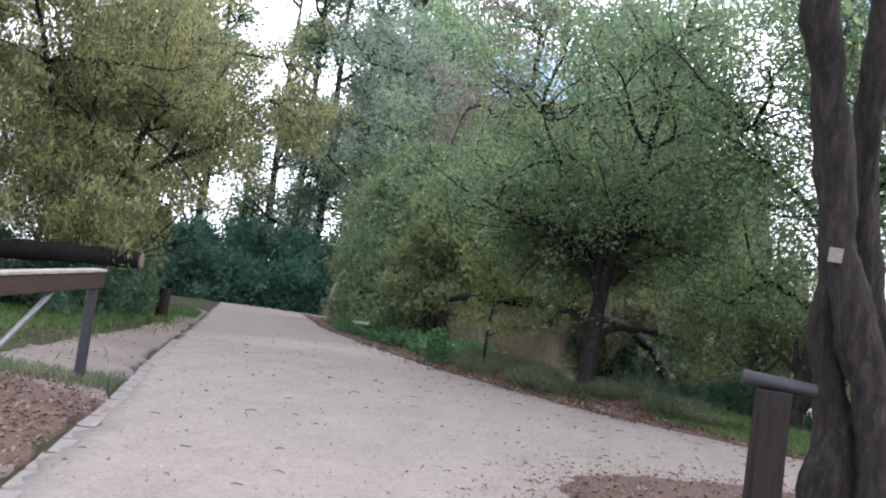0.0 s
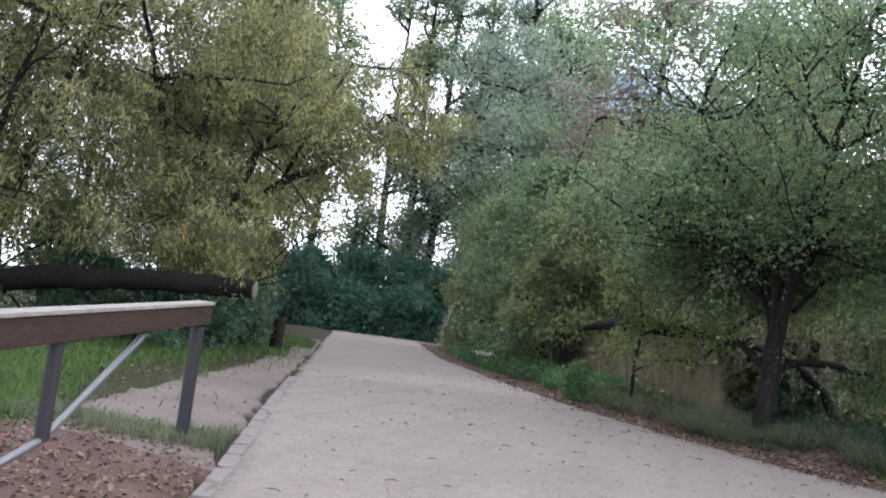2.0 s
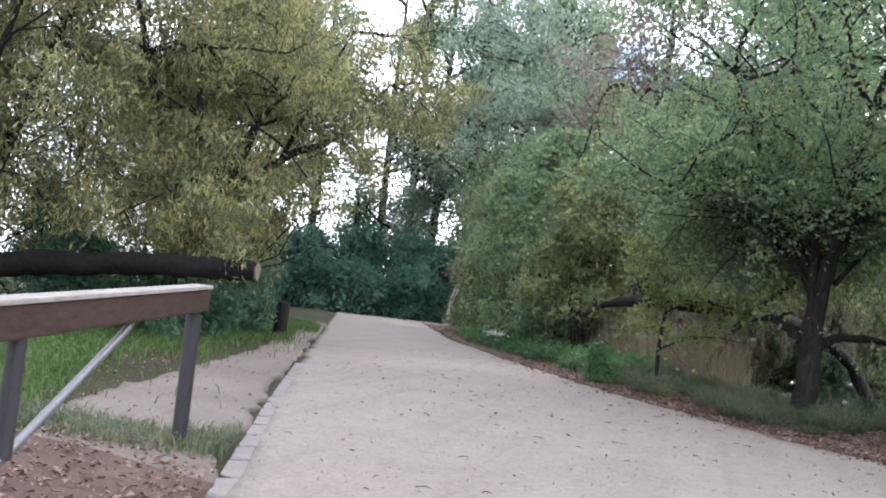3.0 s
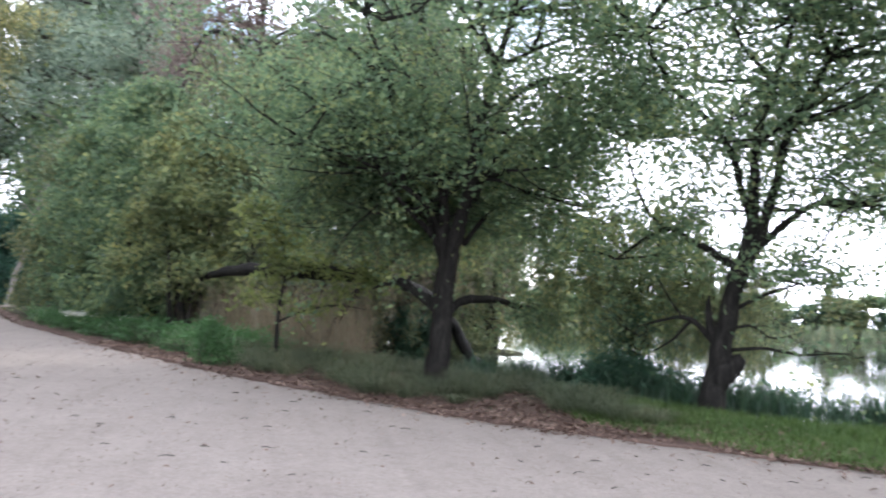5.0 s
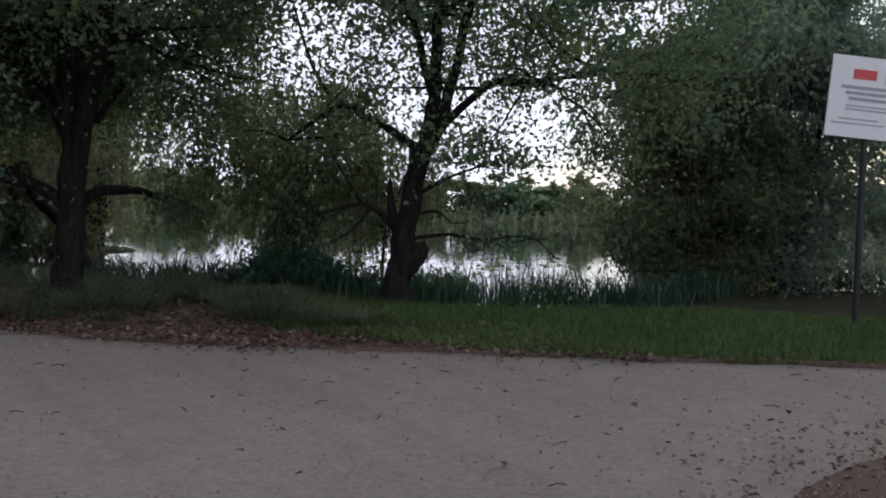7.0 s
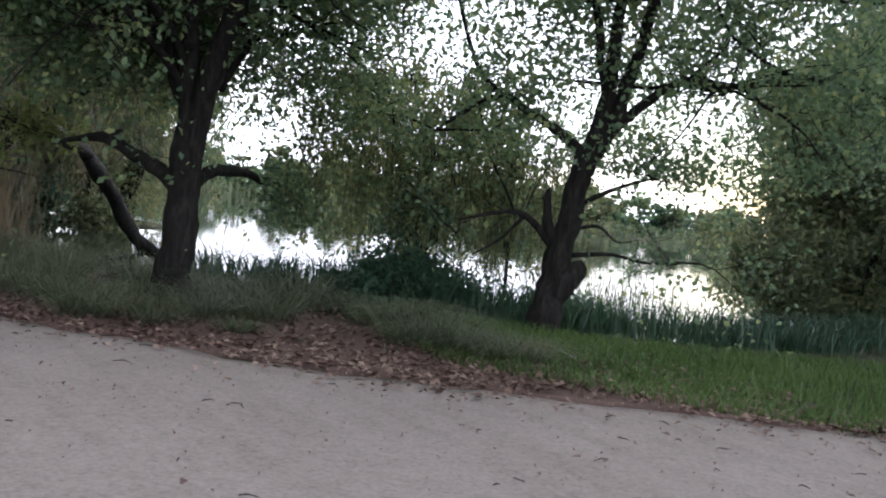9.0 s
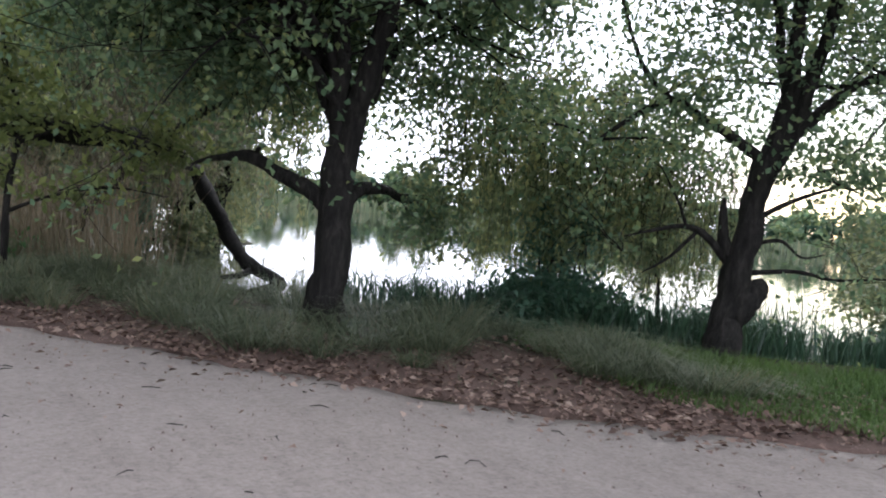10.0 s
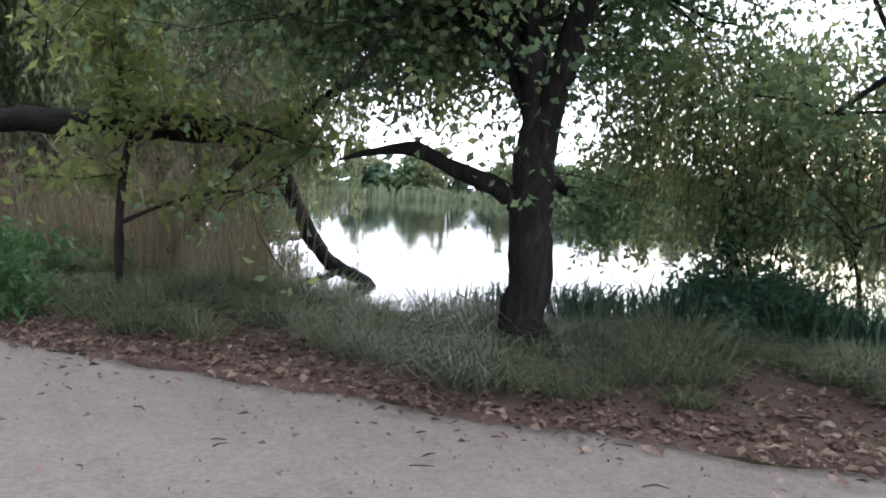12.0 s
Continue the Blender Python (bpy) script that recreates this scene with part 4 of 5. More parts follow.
B_sprays = (fan([B_s1[3], B_s1[4], B_s1[5], B_s1[6]], 4, 1.8, 0.035, rg, 0.6) + fan([B_s2[3], B_s2[4], B_s2[5]], 5, 2.0, 0.035, rg, 0.5, 1.0, (0.6, -0.3, 0))
            + fan([B_r[2], B_r[3], B_r[4]], 4, 1.7, 0.03, rg, 0.4, 1.0, (0.6, -0.2, 0)) + fan([B_l3[3], B_l3[4], B_l2[3]], 4, 1.4, 0.025, rg, 0.5)
            + fan([B_l[4], B_l[5]], 2, 0.9, 0.015, rg, 0.3) + fan([(4.55, 15.25, 1.05), (6.7, 13.8, 1.0), (6.3, 14.05, 1.9)], 3, 0.8, 0.012, rg, 0.5)
            + fan([(8.2, 13.2, 4.2), (7.6, 13.2, 5.4)], 5, 1.6, 0.03, rg, 0.5))
B_limbs.append(([B_s2[4], (7.3, 13.5, 5.0), (8.2, 13.2, 4.3)], (0.04, 0.03, 0.015)))
B_limbs.append(([B_s2[4], (7.1, 13.5, 5.3), (7.6, 13.2, 5.5)], (0.04, 0.03, 0.015)))
B_sprays += fan([B_r[3], B_r[4]], 4, 1.9, 0.025, rg, 0.0, 1.0, (0.9, -0.3, -0.45))
B_sprays += fan([B_s1[5], B_s1[6], (6.8, 13.6, 6.0), (4.2, 14.7, 5.3)], 5, 2.2, 0.035, rg, 1.0)
tree("tree", "dark-barked lakeside tree forking into bare limbs with thin green leaves", (5.36, 14.56, bz - 0.1), B_limbs, 92000, (0.078, 0.048), LEAF_GREEN, BARK, 32, B_sprays + fan([B_l3[4], B_l2[3], B_s1[6], (6.8, 13.6, 6.0), (8.2, 13.2, 4.3), (7.6, 13.2, 5.5)], 4, 2.0, 0.025, rg, 0.7), 0.25, 0.3, low_leaves=0.22)

# fallen trunk that leans over the water
log = thing("fallen_trunk", "long dark fallen trunk resting on a bent limb over the water", "log", (4.85, 24.75, -0.8))
o = Vector((4.85, 24.75, -0.8))
for k, (name, pts, rad) in enumerate((
        ("trunk", [(2.75, 23.9, 1.52), (2.05, 22.4, 1.70), (1.25, 20.9, 1.80), (0.6, 20.0, 1.82), (0.05, 19.65, 1.82), (-0.7, 19.85, 1.80), (-1.35, 20.7, 1.80), (-2.0, 22.2, 1.74), (-2.6, 23.9, 1.6)], (0.10, 0.125, 0.135, 0.14, 0.145, 0.145, 0.13, 0.10, 0.06)),
        ("bent_limb", [(4.9, 24.7, -0.85), (4.75, 24.85, -0.46), (4.35, 25.2, -0.20), (4.1, 25.3, 0.0), (3.85, 25.45, 0.42), (3.6, 25.4, 0.85), (3.1, 24.7, 1.25), (2.6, 23.6, 1.54)], (0.14, 0.13, 0.14, 0.15, 0.15, 0.15, 0.15, 0.12)),
        ("side_branch", [(4.35, 25.2, -0.2), (4.0, 25.0, -0.38), (3.5, 24.9, -0.44)], (0.07, 0.055, 0.03)))):
    tb = Tubes(random.Random(8 + k))
    a, b = smooth_line([Vector(p) - o for p in pts], rad)
    a = [q + Vector((0, 0, 0.05 * noise.noise(q * 1.9))) for q in a]
    tb.add(a, [r * (1 + 0.22 * noise.noise(q * 2.7)) for q, r in zip(a, b)], 12, 0.1)
    link_mesh(name, tb.mesh(name), DARKENED_BARK, log, smooth=True)

# thick log raised under the willow, with a sawn end
raised = thing("raised_log", "thick dark log with pale sawn end lying under the willow", "log", (-10.5, 12.6, land_at(-10.5, 12.6)))
o = raised.location.copy()
tb = Tubes(random.Random(9))
a, b = smooth_line([Vector(p) - o for p in ((-7.15, 14.4, 1.50), (-7.9, 14.2, 1.48), (-8.9, 13.9, 1.41), (-10.2, 13.5, 1.30), (-11.6, 13.0, 1.04), (-13.0, 12.5, 0.05))], (0.17, 0.185, 0.195, 0.20, 0.23, 0.3), 9)
tb.add([q + Vector((0, 0, 0.05 * noise.noise(q * 1.7))) for q in a], [r * (1 + 0.14 * noise.noise(Vector((i * 0.31, 0, 4)))) for i, r in enumerate(b)], 18, 0.10, False)
link_mesh("log", tb.mesh("log"), DARKENED_BARK, raised, smooth=True)
tb = Tubes(random.Random(9))
tb.add([Vector((-7.17, 14.395, 1.50)) - o, Vector((-7.13, 14.407, 1.50)) - o], [0.165, 0.16], 16, 0.05)
link_mesh("sawn_end", tb.mesh("sawn_end"), CUT_WOOD, raised, "pale sawn end of the log")

st = thing("stump", "short dark weathered stump standing in the grass", "stump", (-9.6, 20.0, land_at(-9.6, 20.0)))
tb = Tubes(random.Random(3))
tb.add([(0, 0, -0.15), (0, 0, 0.2), (0.02, 0, 0.6), (0.03, 0, 0.85)], [0.2, 0.16, 0.15, 0.15], 12, 0.1)
link_mesh("trunk", tb.mesh("trunk"), OLD_POST, st, smooth=False)

# pair of stems beside the capped post
pair = [([(4.16, 5.46, -0.3), (4.13, 5.47, 0.35), (4.07, 5.55, 0.9), (3.96, 5.59, 1.38), (3.81, 5.62, 1.78), (3.70, 5.61, 2.2), (3.59, 5.53, 2.79), (3.46, 5.41, 3.4), (3.31, 5.23, 3.98), (3.25, 5.15, 5.2), (3.4, 5.2, 7.4)], (0.27, 0.19, 0.165, 0.155, 0.145, 0.135, 0.135, 0.13, 0.125, 0.10, 0.06)),
        ([(3.90, 5.70, -0.3), (3.87, 5.71, 0.26), (3.82, 5.77, 0.83), (3.74, 5.80, 1.34), (3.68, 5.80, 1.68), (3.67, 5.77, 2.08), (3.66, 5.72, 2.5)], (0.28, 0.22, 0.16, 0.115, 0.10, 0.09, 0.05)),
        ([(4.25, 5.95, 0.9), (4.14, 5.96, 1.57), (3.98, 5.95, 2.22), (3.88, 5.90, 2.74), (3.87, 5.80, 3.31), (3.84, 5.65, 3.88), (3.9, 5.6, 5.2), (4.2, 5.6, 7.0)], (0.10, 0.105, 0.11, 0.11, 0.115, 0.115, 0.10, 0.05)),
        ([(4.3, 5.9, -0.3), (4.28, 5.93, 0.4), (4.25, 5.95, 0.95)], (0.2, 0.14, 0.10))]
tree("tree", "pair of thick grey-brown trunks grown from one foot", (4.08, 5.62, -0.1), pair, 14000, (0.09, 0.05), LEAF_GREEN, BARK_GREY, 33, fan([(3.25, 5.15, 5.2), (3.4, 5.2, 7.4), (3.9, 5.6, 5.2), (4.2, 5.6, 7.0)], 5, 1.8, 0.04, rg, 0.7), 0.35, 0.2)
tag = thing("tree_tag", "small pale square tag nailed to the trunk", "tag", (3.645, 5.475, 2.13))
bm = bmesh.new()
box(bm, (0.10, 0.012, 0.11), pose(0, 0, 0, 0, 4, -12), 0.004)
part("plate", bm, KERB, tag)

# sapling
sp = [(-0.71, 19.28, land_at(-0.71, 19.28) - 0.1), (-0.71, 19.3, 0.8), (-0.68, 19.33, 1.3), (-0.62, 19.33, 1.8), (-0.75, 19.45, 2.3), (-0.85, 19.55, 2.9)]
tree("sapling", "slender sapling with fresh yellow-green leaves", sp[0], [(sp, (0.05, 0.04, 0.036, 0.028, 0.02, 0.01)), ([(-0.7, 19.3, 0.85), (-0.3, 19.2, 1.05), (0.3, 19.0, 1.2), (0.9, 18.9, 1.15)], (0.022, 0.018, 0.012, 0.006)), ([(-0.64, 19.33, 1.6), (-0.1, 19.05, 1.85), (0.5, 18.95, 1.8), (1.05, 18.95, 1.62)], (0.024, 0.018, 0.012, 0.006))],
     2500, (0.13, 0.060), LEAF_LIME, BARK, 35, fan([sp[2], sp[3], sp[4], sp[4], sp[5], sp[5], (0.3, 19.0, 1.2), (-0.1, 19.05, 1.85), (0.5, 18.95, 1.8), (1.05, 18.95, 1.62)], 3, 0.6, 0.010, rg, 0.3), 0.12, 0.2, category="tree", top=2)


def willow(base, height, spread_, leaves, seed, label, lean=(0, 0), mat=None, low=0.9, size=(0.15, 0.034), more=(), more_sprays=()):
    """A wide crown of several stems whose outer shoots hang."""
    rng = random.Random(seed)
    x, y, z = base
    limbs, sprays = [], []
    for k in range(6):
        a = 6.283 * k / 6 + rng.uniform(-0.4, 0.4)
        r = spread_ * rng.uniform(0.35, 0.7)
        e = (x + math.cos(a) * r + lean[0] * spread_, y + math.sin(a) * r + lean[1] * spread_, z + height * rng.uniform(0.55, 0.9))
        m = (x + (e[0] - x) * 0.35, y + (e[1] - y) * 0.35, z + height * rng.uniform(0.25, 0.4))
        limbs.append(([(x + rng.uniform(-0.2, 0.2), y + rng.uniform(-0.2, 0.2), z - 0.3), m, ((m[0] + e[0]) / 2, (m[1] + e[1]) / 2, (m[2] + e[2]) / 2 + 0.3), e], (0.16, 0.11, 0.07, 0.02)))
        sprays += fan([m, ((m[0] + e[0]) / 2, (m[1] + e[1]) / 2, (m[2] + e[2]) / 2 + 0.3), e, e], 4, spread_ * 0.5, 0.035, rng, 0.5)
    for k in range(int(26 * low)):
        a, r = rng.uniform(0, 6.283), spread_ * rng.uniform(0.35, 0.66)
        sprays.append(((x + math.cos(a) * r, y + math.sin(a) * r, z + rng.uniform(0.5, height * 0.4)), (math.cos(a), math.sin(a), 0.6), 1.6, 0.015))
        limbs.append(([(x, y, z), (x + math.cos(a) * r * 0.5, y + math.sin(a) * r * 0.5, z + height * 0.15), sprays[-1][0]], (0.04, 0.025, 0.012)))
    limbs, sprays = limbs + list(more), sprays + list(more_sprays)
    return tree("willow", label, base, limbs, leaves, size, mat or LEAF_WILLOW, BARK, seed, sprays, 0.15, 1.3, sag=0.35, wander=0.3, category="tree")


willow((-10.6, 17.6, land_at(-10.6, 17.6)), 8.5, 4.0, 85000, 41, "broad willow with yellowing leaves drooping over a log", (0.05, -0.05), low=0.5,
       more=[([(-10.3, 17.2, 2.2), (-9.6, 15.9, 3.2), (-8.6, 14.6, 2.5), (-7.6, 14.9, 2.4)], (0.05, 0.035, 0.02, 0.01)), ([(-9.6, 15.9, 3.2), (-9.8, 14.3, 2.4)], (0.02, 0.01)), ([(-10.5, 17.8, 1.6), (-10.24, 18.28, 3.0), (-9.3, 18.53, 4.1), (-8.09, 18.9, 4.8), (-7.07, 19.13, 6.06)], (0.13, 0.11, 0.09, 0.06, 0.02)), ([(-9.3, 18.53, 4.1), (-8.4, 18.2, 5.6), (-7.6, 18.0, 6.9)], (0.06, 0.045, 0.02))],
       more_sprays=fan([(-7.6, 14.9, 2.6), (-8.6, 14.6, 2.75), (-9.8, 14.3, 2.7)], 3, 0.9, 0.012, rg, 0.2, 1.0, (0, -0.1, -0.4)) + fan([(-8.09, 18.9, 4.8), (-7.07, 19.13, 6.06), (-7.6, 18.0, 6.9), (-8.4, 18.2, 5.6)], 4, 1.7, 0.025, rg, 0.5))
willow((-13.2, 13.2, land_at(-13.2, 13.2)), 9.5, 3.8, 46000, 42, "tall willow with golden-green leaves by the verge", low=0.6)
willow((-17.6, 26.5, land_at(-17.6, 26.5)), 12.0, 3.0, 40000, 43, "tall willow with olive-green leaves beside the path", mat=LEAF_OLIVE)


def shrub(base, rx, ry, h, leaves, size, mat, seed, label, stems=14, name="bush", clumps=210, lowest=0.05, droop=0.2, sigma=0.3, bark=None, foot=0.25, stem=1.0):
    """A thicket: stems that fan out, and clumps of leaves filling an uneven dome."""
    rng, rn = random.Random(seed), np.random.default_rng(seed)
    b = thing(name, label, "bush", base)
    pts = []
    for k in range(clumps):
        a, q = rng.uniform(0, 6.283), rng.random() ** 0.45
        t = rng.uniform(lowest, 1.0)
        prof = math.sqrt(max(1 - (t * 0.97) ** 2.2, 0.03)) * (0.78 + 0.85 * noise.noise(Vector((math.cos(a) * 2.1, math.sin(a) * 2.1, t * 4.5 + seed))))
        pts.append(Vector((math.cos(a) * q * rx * prof, math.sin(a) * q * ry * prof, t * h)))
    for k in range(stems):
        p = pts[(k * 7) % len(pts)]
        s0 = Vector((p.x * foot + rng.uniform(-0.2, 0.2), p.y * foot + rng.uniform(-0.2, 0.2), -0.15))
        m = s0.lerp(p, 0.5) + Vector((0, 0, h * 0.12))
        a, r = smooth_line([s0, m, p], [(0.012 * h + 0.015) * stem, (0.008 * h + 0.01) * stem, 0.005], 3)
        tb = Tubes(rng)
        tb.add(a, r, 5, cap=False)
        link_mesh("stem", tb.mesh("stem"), bark or BARK, b, smooth=True)
    pts += [p for p in pts if rng.random() < 0.35 for _ in range(3)]
    c = clear_of_path(strew(pts, leaves, sigma * 0.78, rn), Vector(base), 2.4)
    c[:, 2] = np.maximum(c[:, 2], 0.03)
    link_mesh("foliage", leaf_mesh("foliage", c, size[0], size[1], rn, droop), mat, b)
    return b


def at(x, y):
    return (x, y, land_at(x, y))


# thicket between the path and the lake
shrub(at(-4.6, 28.0), 2.0, 2.2, 6.6, 24000, (0.17, 0.085), LEAF_GREEN, 51, "tall green thicket with leaves down to the ground", 16, sigma=0.36)
shrub(at(-3.0, 24.6), 1.6, 1.6, 5.2, 22000, (0.15, 0.07), LEAF_FRESH, 52, "leafy green young trees grown close together", 14, sigma=0.3, lowest=0.2, clumps=120)
shrub(at(-6.0, 31.5), 2.2, 2.2, 7.0, 22000, (0.19, 0.09), LEAF_GREEN, 53, "tall green thicket beside the bend of the path", 14, sigma=0.42)
shrub(at(-8.8, 38.0), 2.4, 2.6, 6.5, 20000, (0.18, 0.09), LEAF_OLIVE, 54, "olive-green thicket beside the path", 14, sigma=0.45)
shrub(at(-1.4, 30.5), 2.4, 2.6, 8.0, 20000, (0.20, 0.085), LEAF_GREY, 55, "tall silvery-green willow thicket by the water", 18, sigma=0.45, lowest=0.25)
shrub(at(-5.0, 33.5), 2.4, 2.4, 9.5, 14000, (0.14, 0.05), LEAF_RUST, 56, "tall twiggy bush with rust-brown dry leaves", 30, sigma=0.5, lowest=0.45)
shrub(at(4.8, 16.9), 1.1, 0.5, 0.62, 5000, (0.10, 0.045), LEAF_DARK, 63, "low dark bush crouching at the waterline", 10, sigma=0.22, clumps=60, stem=0.5)
shrub(at(4.9, 16.3), 1.4, 0.5, 0.5, 5000, (0.10, 0.045), LEAF_DARK, 64, "low dark bush crouching at the waterline", 8, sigma=0.22, clumps=50, stem=0.5)
shrub(at(6.6, 15.6), 1.2, 0.5, 0.45, 3600, (0.10, 0.04), LEAF_DARK, 66, "low dark bush crouching at the waterline", 8, sigma=0.2, clumps=50, stem=0.5)
shrub(at(-1.95, 18.9), 0.6, 0.55, 0.7, 3200, (0.12, 0.035), NETTLE, 67, "dark green weeds with narrow drooping leaves", 10, "weeds", 60, sigma=0.16, droop=0.8, stem=0.4)
# broad bushes beyond the notice board, and by the water
# Silvery leaves pale the two dark green bushes, standing in for glare.
shrub(at(14.0, 14.8), 3.0, 2.5, 6.8, 78000, (0.13, 0.06), LEAF_GREY, 59, "large dark green bush at the edge of the lawn", 18, sigma=0.36, droop=0.5, clumps=330)
shrub(at(11.6, 14.9), 1.9, 1.5, 4.4, 42000, (0.115, 0.05), LEAF_OLIVE, 60, "olive-green bush drooping over the water", 16, sigma=0.3, droop=0.4, clumps=260)
shrub(at(14.6, 9.2), 3.0, 3.0, 7.5, 36000, (0.16, 0.08), LEAF_GREY, 61, "tall dark green bush beside the lawn", 16, sigma=0.42)
shrub((17.5, 18.6, -0.6), 2.0, 2.0, 2.8, 14000, (0.14, 0.07), LEAF_OLIVE, 62, "yellow-green willow bush standing at the waterline", 16, sigma=0.36)
for k, (x, y, h, m) in enumerate(((-1.5, 36, 9, LEAF_OLIVE), (1.5, 36.4, 9, LEAF_GREY), (4.2, 36.6, 10, LEAF_RUST), (6.9, 37.2, 9.0, LEAF_OLIVE))):
    shrub(at(x, y), 2.5, 2.2, h, 10000, (0.22, 0.09), m, 110 + k, "grey-green willow thicket across the inlet", 22, sigma=0.5, clumps=140)
# Added bushes hide the bank; their dark leaves stand for the trees' reflection.
for k in range(5):
    x = -2.4 + 2.05 * k
    shrub((x, 34.5 + max(x - 4, 0) * 0.1, -0.5), 1.5, 0.7, (1.5 + 0.5 * (k % 3)) * (1 if k < 4 else 0.34), 2600 if k < 4 else 1500, (0.2, 0.09), LEAF_DARK if k % 2 else LEAF_OLIVE, 150 + k, "low dark bush added to cover the bank across the inlet", 6, sigma=0.32, clumps=50)
for k, (x, y, h) in enumerate(((-16.8, 16.0, 6.0), (-17.5, 21.5, 7.0), (-16.5, 9.5, 5.0))):
    shrub(at(x, y), 2.4, 2.4, h, 16000, (0.13, 0.05), LEAF_OLIVE, 140 + k, "tall olive-green thicket behind the willows", 14, sigma=0.4)


def weeping(base, top, reach, height, low, strands, leaves, size, mat, seed, label, thick=1.0, loose=0.55, name="willow", category="tree"):
    """A willow that leans over the water: limbs arch out from the stem's top and long leafy shoots hang from them."""
    rng, rn = random.Random(seed), np.random.default_rng(seed)
    tr = thing(name, label, category, base)
    o, t0 = Vector(base), Vector(top) - Vector(base)
    tb = Tubes(rng)
    a, r = smooth_line([Vector((0, 0, -0.3)), t0 * 0.4 + Vector((0, 0, 0.3)), t0], (0.34 * thick, 0.26 * thick, 0.18 * thick), 5)
    tb.add(a, r, 12)
    link_mesh("trunk", tb.mesh("trunk"), BARK, tr, smooth=True)
    spots = []
    for k in range(11):
        ang = 6.283 * k / 11 + rng.uniform(-0.25, 0.25)
        q = reach * rng.uniform(0.55, 1.0)
        d = Vector((math.cos(ang), math.sin(ang), 0))
        z = height - t0.z - o.z
        a, r = smooth_line([t0 - Vector((0, 0, 0.2)), t0 + d * q * 0.4 + Vector((0, 0, z * rng.uniform(0.6, 0.85))), t0 + d * q * 0.8 + Vector((0, 0, z * rng.uniform(0.7, 1.0))), t0 + d * q + Vector((0, 0, z * rng.uniform(0.2, 0.7)))], (0.11 * thick, 0.08 * thick, 0.045 * thick, 0.015 * thick), 6)
        tb = Tubes(rng)
        tb.add(a, r, 6)
        link_mesh("limb", tb.mesh("limb"), BARK, tr, smooth=True)
        tb = Tubes(rng)
        for _ in range(strands // 11):
            i = rng.randint(len(a) // 4, len(a) - 1)
            p = a[i] + Vector((rng.gauss(0, loose), rng.gauss(0, loose), rng.uniform(-0.2, 0.3)))
            fall = max((p.z + o.z - low) * rng.uniform(0.35, 1.0), 0.5)
            sway = Vector((rng.gauss(0, 0.08), rng.gauss(0, 0.08), 0)) * fall
            line = [a[i], p, p + sway * 0.4 + Vector((0, 0, -fall * 0.5)), p + sway + Vector((0, 0, -fall))]
            tb.add(line, [0.012 * thick ** 0.3, 0.009 * thick ** 0.3, 0.006 * thick ** 0.3, 0.003], 3, cap=False)
            m = max(int(fall * 14), 6)
            for j in range(m):
                f = j / (m - 1)
                spots.append(line[1].lerp(line[2], f * 2) if f < 0.5 else line[2].lerp(line[3], f * 2 - 1))
        link_mesh("hanging_shoot", tb.mesh("hanging_shoot"), BARK, tr)
    c = clear_of_path(strew(spots, leaves, 0.085, rn), o, 3.0)
    link_mesh("crown", leaf_mesh("crown", c, size[0], size[1], rn, 1.8), mat, tr)
    return tr


weeping(at(-0.9, 31.0), (1.8, 31.0, 4.4), 4.4, 10.5, 0.6, 330, 62000, (0.16, 0.036), LEAF_TWIG, 201, "weeping willow with brown-olive shoots hanging over the water")
weeping(at(-2.6, 26.6), (-1.0, 27.0, 4.4), 3.0, 8.5, 1.2, 260, 46000, (0.15, 0.036), LEAF_OLIVE, 202, "leaning willow with olive shoots hanging behind the fallen trunk")
weeping(at(5.1, 16.9), (5.2, 17.2, 1.2), 1.75, 3.3, 0.55, 170, 17000, (0.085, 0.036), LEAF_FRESH, 204, "broad green bush with shoots drooping over the water's edge", 0.12, 0.4, "bush", "bush")
weeping(at(6.1, 16.1), (6.4, 16.5, 0.9), 1.3, 2.4, 0.3, 100, 5000, (0.085, 0.03), LEAF_OLIVE, 205, "thin yellow-green bush drooping behind the lakeside tree", 0.1, 0.3, "bush", "bush")
weeping(at(4.6, 36.4), (5.4, 36.0, 3.0), 4.2, 8.0, -0.35, 300, 44000, (0.24, 0.06), LEAF_OLIVE, 203, "weeping willow across the inlet with shoots touching the water", 0.3)
# Added stem; its shoots stand for foliage hanging from the bank tree.
weeping(at(-0.1, 21.0), (2.0, 19.4, 2.7), 1.6, 4.3, 1.85, 165, 14000, (0.09, 0.034), LEAF_FRESH, 206, "added slender stem whose drooping shoots fill in the bank tree", 0.25, 0.35)
shrub(at(5.2, 16.9), 1.1, 0.6, 1.9, 1600, (0.09, 0.035), LEAF_DARK, 68, "thin dark stems arching at the waterline", 30, sigma=0.16, clumps=70, stem=0.4, lowest=0.2)
# dark hedge at the end of the path, and undergrowth under the willows
for k, (x, y, h) in enumerate(((-25, 51, 4.5), (-22, 53, 5.2), (-18.8, 53.5, 5.0), (-15.6, 52.5, 4.6), (-12.2, 51.5, 4.2), (-20.5, 48.5, 2.6), (-24, 47.5, 4.0), (-17.2, 50.0, 2.8), (-27.5, 48.5, 5.0))):
    shrub(at(x, y), 2.9, 2.2, h, 9500, (0.27, 0.14), LEAF_TEAL, 70 + k, "dense dark green shrub at the end of the path", 8, sigma=0.5, clumps=110)
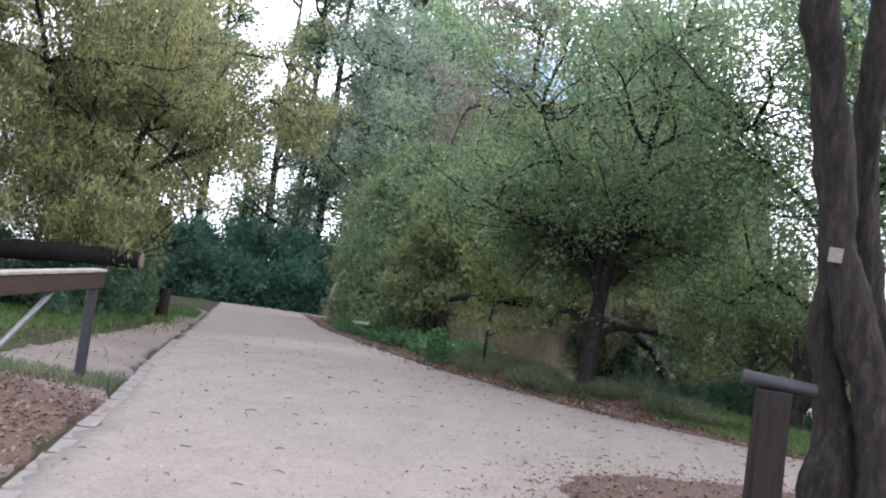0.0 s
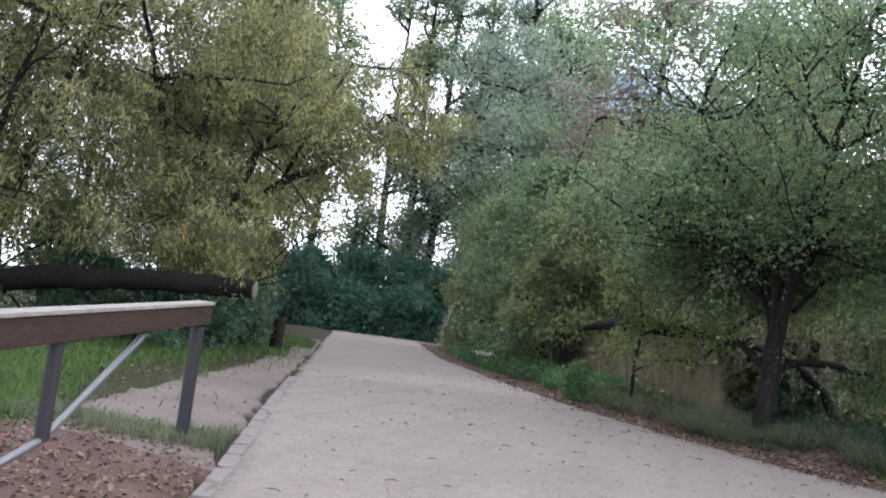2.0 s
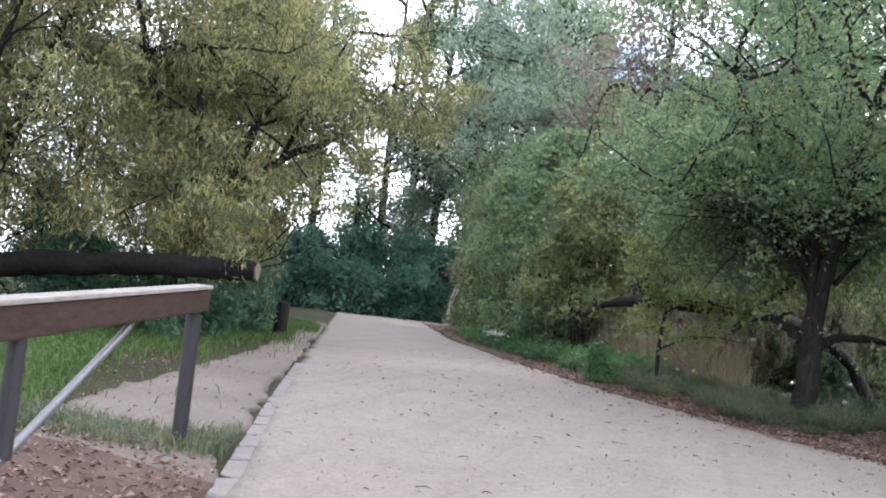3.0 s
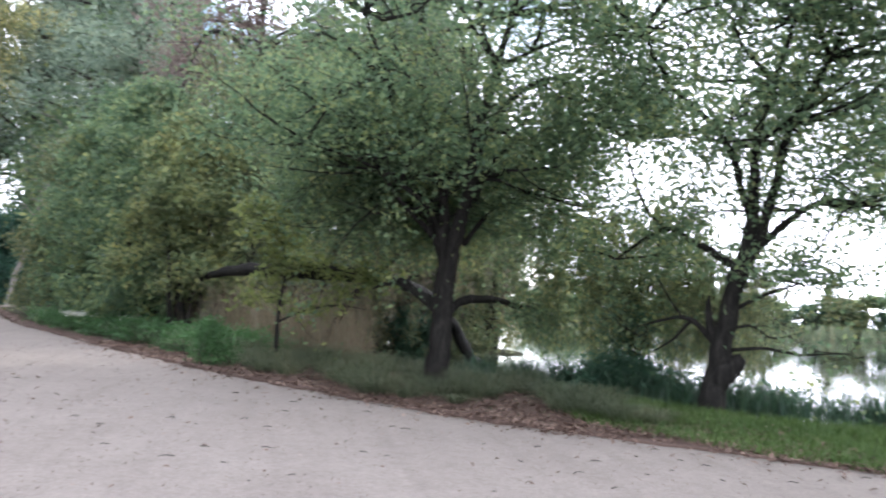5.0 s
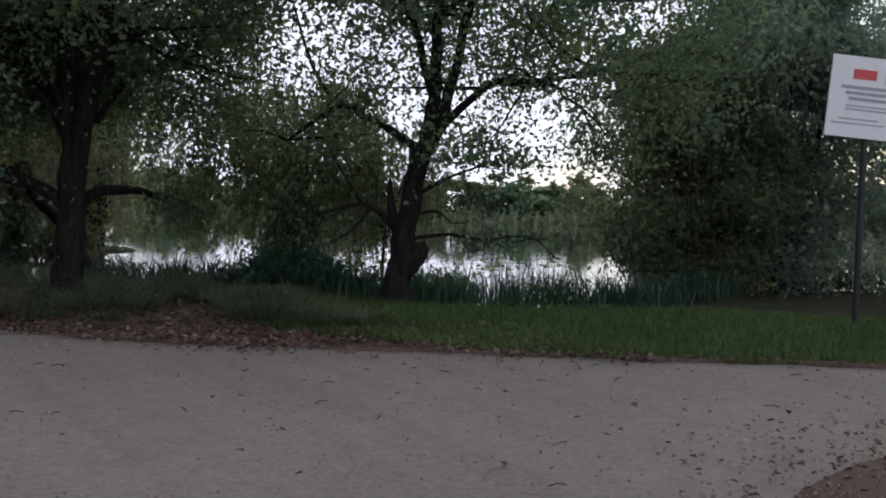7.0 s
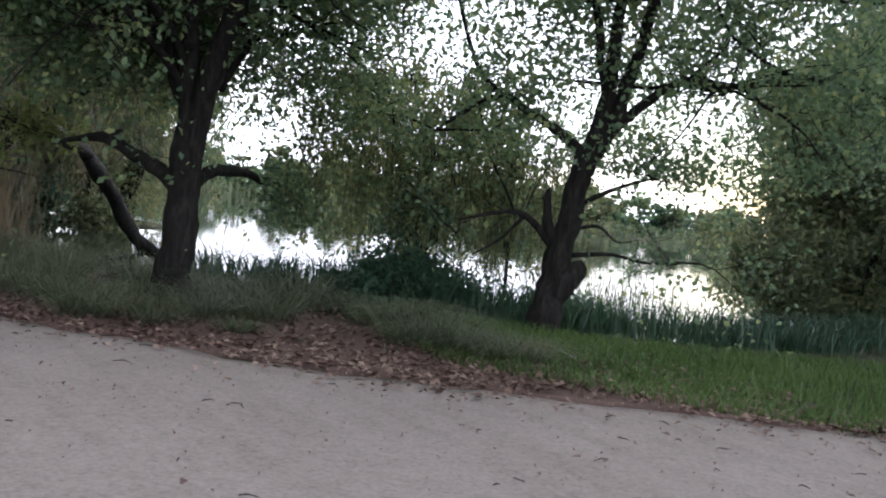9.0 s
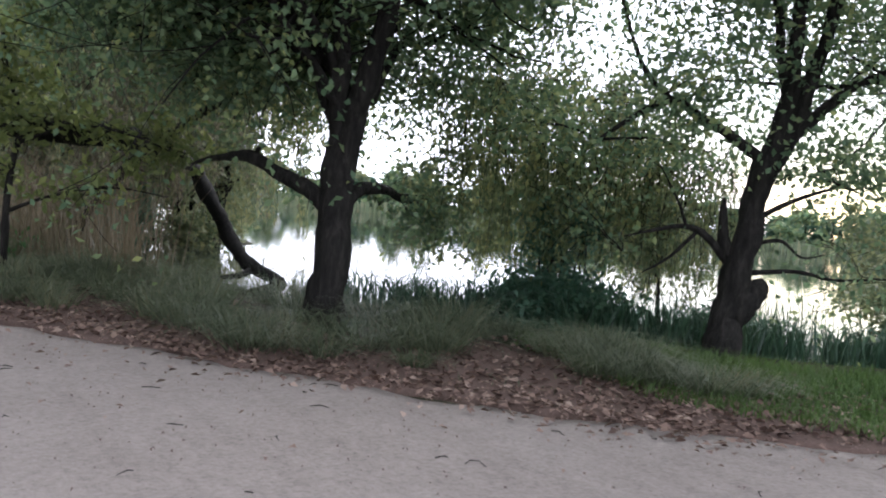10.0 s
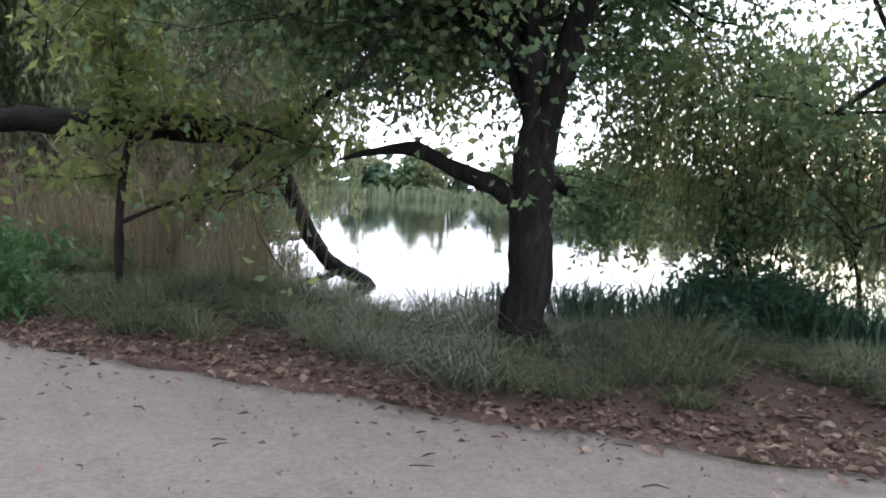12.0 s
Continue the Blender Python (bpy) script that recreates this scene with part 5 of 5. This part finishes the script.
# Darker leaf colour stands in for the shade below willow and log.
for k, (x, y, h) in enumerate(((-9.9, 15.8, 1.5), (-11.5, 15.2, 1.7), (-10.6, 19.6, 1.6), (-13.2, 21.8, 2.2), (-16.6, 28.5, 2.6), (-20.0, 36, 3.4), (-15, 18, 3.0))):
    shrub(at(x, y), 1.4, 1.3, h, 7000, (0.12, 0.06), LEAF_DARK, 80 + k, "green undergrowth darkened for the shade under the willows", 8, sigma=0.24, clumps=90)


def tall_tree(x, y, h, spread_, leaves, seed, mat, bark, label, size=(0.24, 0.15), lean=0.0, first=0.3):
    """A slender tall tree: one stem, branches all the way up."""
    rng = random.Random(seed)
    z = land_at(x, y)
    stem = [(x + lean * h * (k / 6) ** 1.3 + rng.uniform(-0.15, 0.15), y + rng.uniform(-0.15, 0.15), z - 0.3 + h * k / 6) for k in range(7)]
    rad = [0.013 * h * (1 - 0.14 * k) + 0.02 for k in range(7)]
    sprays = []
    for k in range(26):
        t = rng.uniform(first, 1.0) * 6
        i = min(int(t), 5)
        p = Vector(stem[i]).lerp(Vector(stem[i + 1]), t - i)
        a = rng.uniform(0, 6.283)
        sprays.append((p, (math.cos(a), math.sin(a), rng.uniform(0.2, 1.0)), spread_ * (1.25 - 0.6 * t / 6) * rng.uniform(0.7, 1.2), 0.006 * h))
    return tree("tree", label, (x, y, z - 0.1), [(stem, rad)], leaves, size, mat, bark, seed, sprays, 0.42, 0.2, category="tree")


for k, (x, y, h, w, mat) in enumerate(((-21.0, 58, 26, 3.0, LEAF_GREEN), (-19.6, 59, 28, 3.2, LEAF_GREY), (-17.3, 60, 27, 3.0, LEAF_GREEN), (-23.8, 60, 26, 3.2, LEAF_GREY), (-13.5, 58, 25, 3.4, LEAF_GREY), (-10.5, 56, 22, 3.2, LEAF_GREEN), (-27, 55, 24, 3, LEAF_GREEN))):
    tall_tree(x, y, h, w, 11000, 90 + k, mat, BARK_GREY if k % 2 else BARK, "tall slender poplar with thin green foliage beyond the path", first=0.14)
for k, (x, y, h, m) in enumerate(((-24.5, 57, 11, LEAF_GREEN), (-20.2, 56.5, 8.5, LEAF_GREY), (-15.8, 56, 10, LEAF_GREEN), (-12.5, 54.5, 9, LEAF_GREY))):
    shrub(at(x, y), 2.2, 2.0, h, 5000, (0.26, 0.14), m, 170 + k, "thin green young tree behind the hedge", 10, sigma=0.6, clumps=120, lowest=0.2)
tall_tree(-13.9, 47.0, 9, 1.6, 1500, 99, LEAF_GREEN, BARK_PALE, "leaning pale-barked birch by the bend of the path", lean=0.22, first=0.5)
for k, (x, y, h, w, mat) in enumerate(((-16.5, 57.0, 20, 3.6, LEAF_GREY), (-11.0, 48, 17, 3.6, LEAF_GREY), (-8.5, 49, 19, 3.6, LEAF_GREEN), (-26, 46, 17, 3.6, LEAF_OLIVE), (-21, 38, 16, 3.6, LEAF_WILLOW), (-17.5, 63, 24, 3.4, LEAF_GREY))):
    tall_tree(x, y, h, w, 8000, 130 + k, mat, BARK_GREY, "tall broad tree with thin silvery-green foliage behind the path", first=0.4)
tall_tree(-7.5, 42, 15, 3.0, 10000, 100, LEAF_GREY, BARK_GREY, "tall tree with silvery leaves behind the thicket")
tall_tree(-2.5, 38, 16, 3.6, 9000, 101, LEAF_RUST, BARK, "tall half-bare tree with purple-brown twigs")
tall_tree(2.5, 35.5, 16, 3.6, 15000, 102, LEAF_GREY, BARK, "tall lakeside tree with silvery-green leaves")
tall_tree(-18, 30, 15, 3.4, 9000, 103, LEAF_OLIVE, BARK, "tall olive-leaved tree behind the willows")
tall_tree(-19, 20, 14, 3.4, 9000, 104, LEAF_WILLOW, BARK, "tall yellowing tree behind the willows")
tall_tree(-19, 11, 13, 3.4, 8000, 105, LEAF_OLIVE, BARK, "tall olive-leaved tree behind the verge")

tall_tree(3.6, 38.5, 15, 3.6, 11000, 106, LEAF_OLIVE, BARK, "tall thin-leaved tree across the inlet")

# far shore
shore_kinds = [shrub((0, 0, -300), 5.5, 4.5, h, 2200, (1.0, 0.6), m, 120 + k, "far green tree on the opposite shore", 5, "shore_tree", 70, sigma=0.8) for k, (h, m) in enumerate(((8, LEAF_GREEN), (6.5, LEAF_DARK), (9.5, LEAF_OLIVE)))]
rng = random.Random(77)
n_shore = 0
for k in range(110):
    a = radians(-22 + k * 1.06)
    d = rng.uniform(119, 128)
    x, y = 12 + math.cos(radians(90) - a) * d, 15 + math.sin(radians(90) - a) * d
    s = rng.uniform(0.75, 1.3)
    src = shore_kinds[k % 3]
    if n_shore < 3:
        src = shore_kinds[n_shore]
        src.matrix_basis = pose(x, y, land_at(x, y) - 0.2)
        n_shore += 1
        t_ob = src
    else:
        t_ob = copy_thing(src, pose(x, y, land_at(x, y) - 0.2, 0, 0, rng.uniform(0, 360)))
    t_ob.scale = (s, s, s * 0.62)
    tagged(t_ob, group="trees of the far shore")
far_reeds = []
for k in range(2600):
    a, d = radians(rng.uniform(-20, 95)), rng.uniform(106, 118)
    far_reeds.append((12 + math.sin(a) * d, 15 + math.cos(a) * d, -0.6))
tagged(link_mesh("far_reeds", blades("far_reeds", np.array(far_reeds), 1.6, 0.5, 0.3, rs), GRASS_TUFT), "pale band of reeds along the far shore", "reeds", kind="stuff")
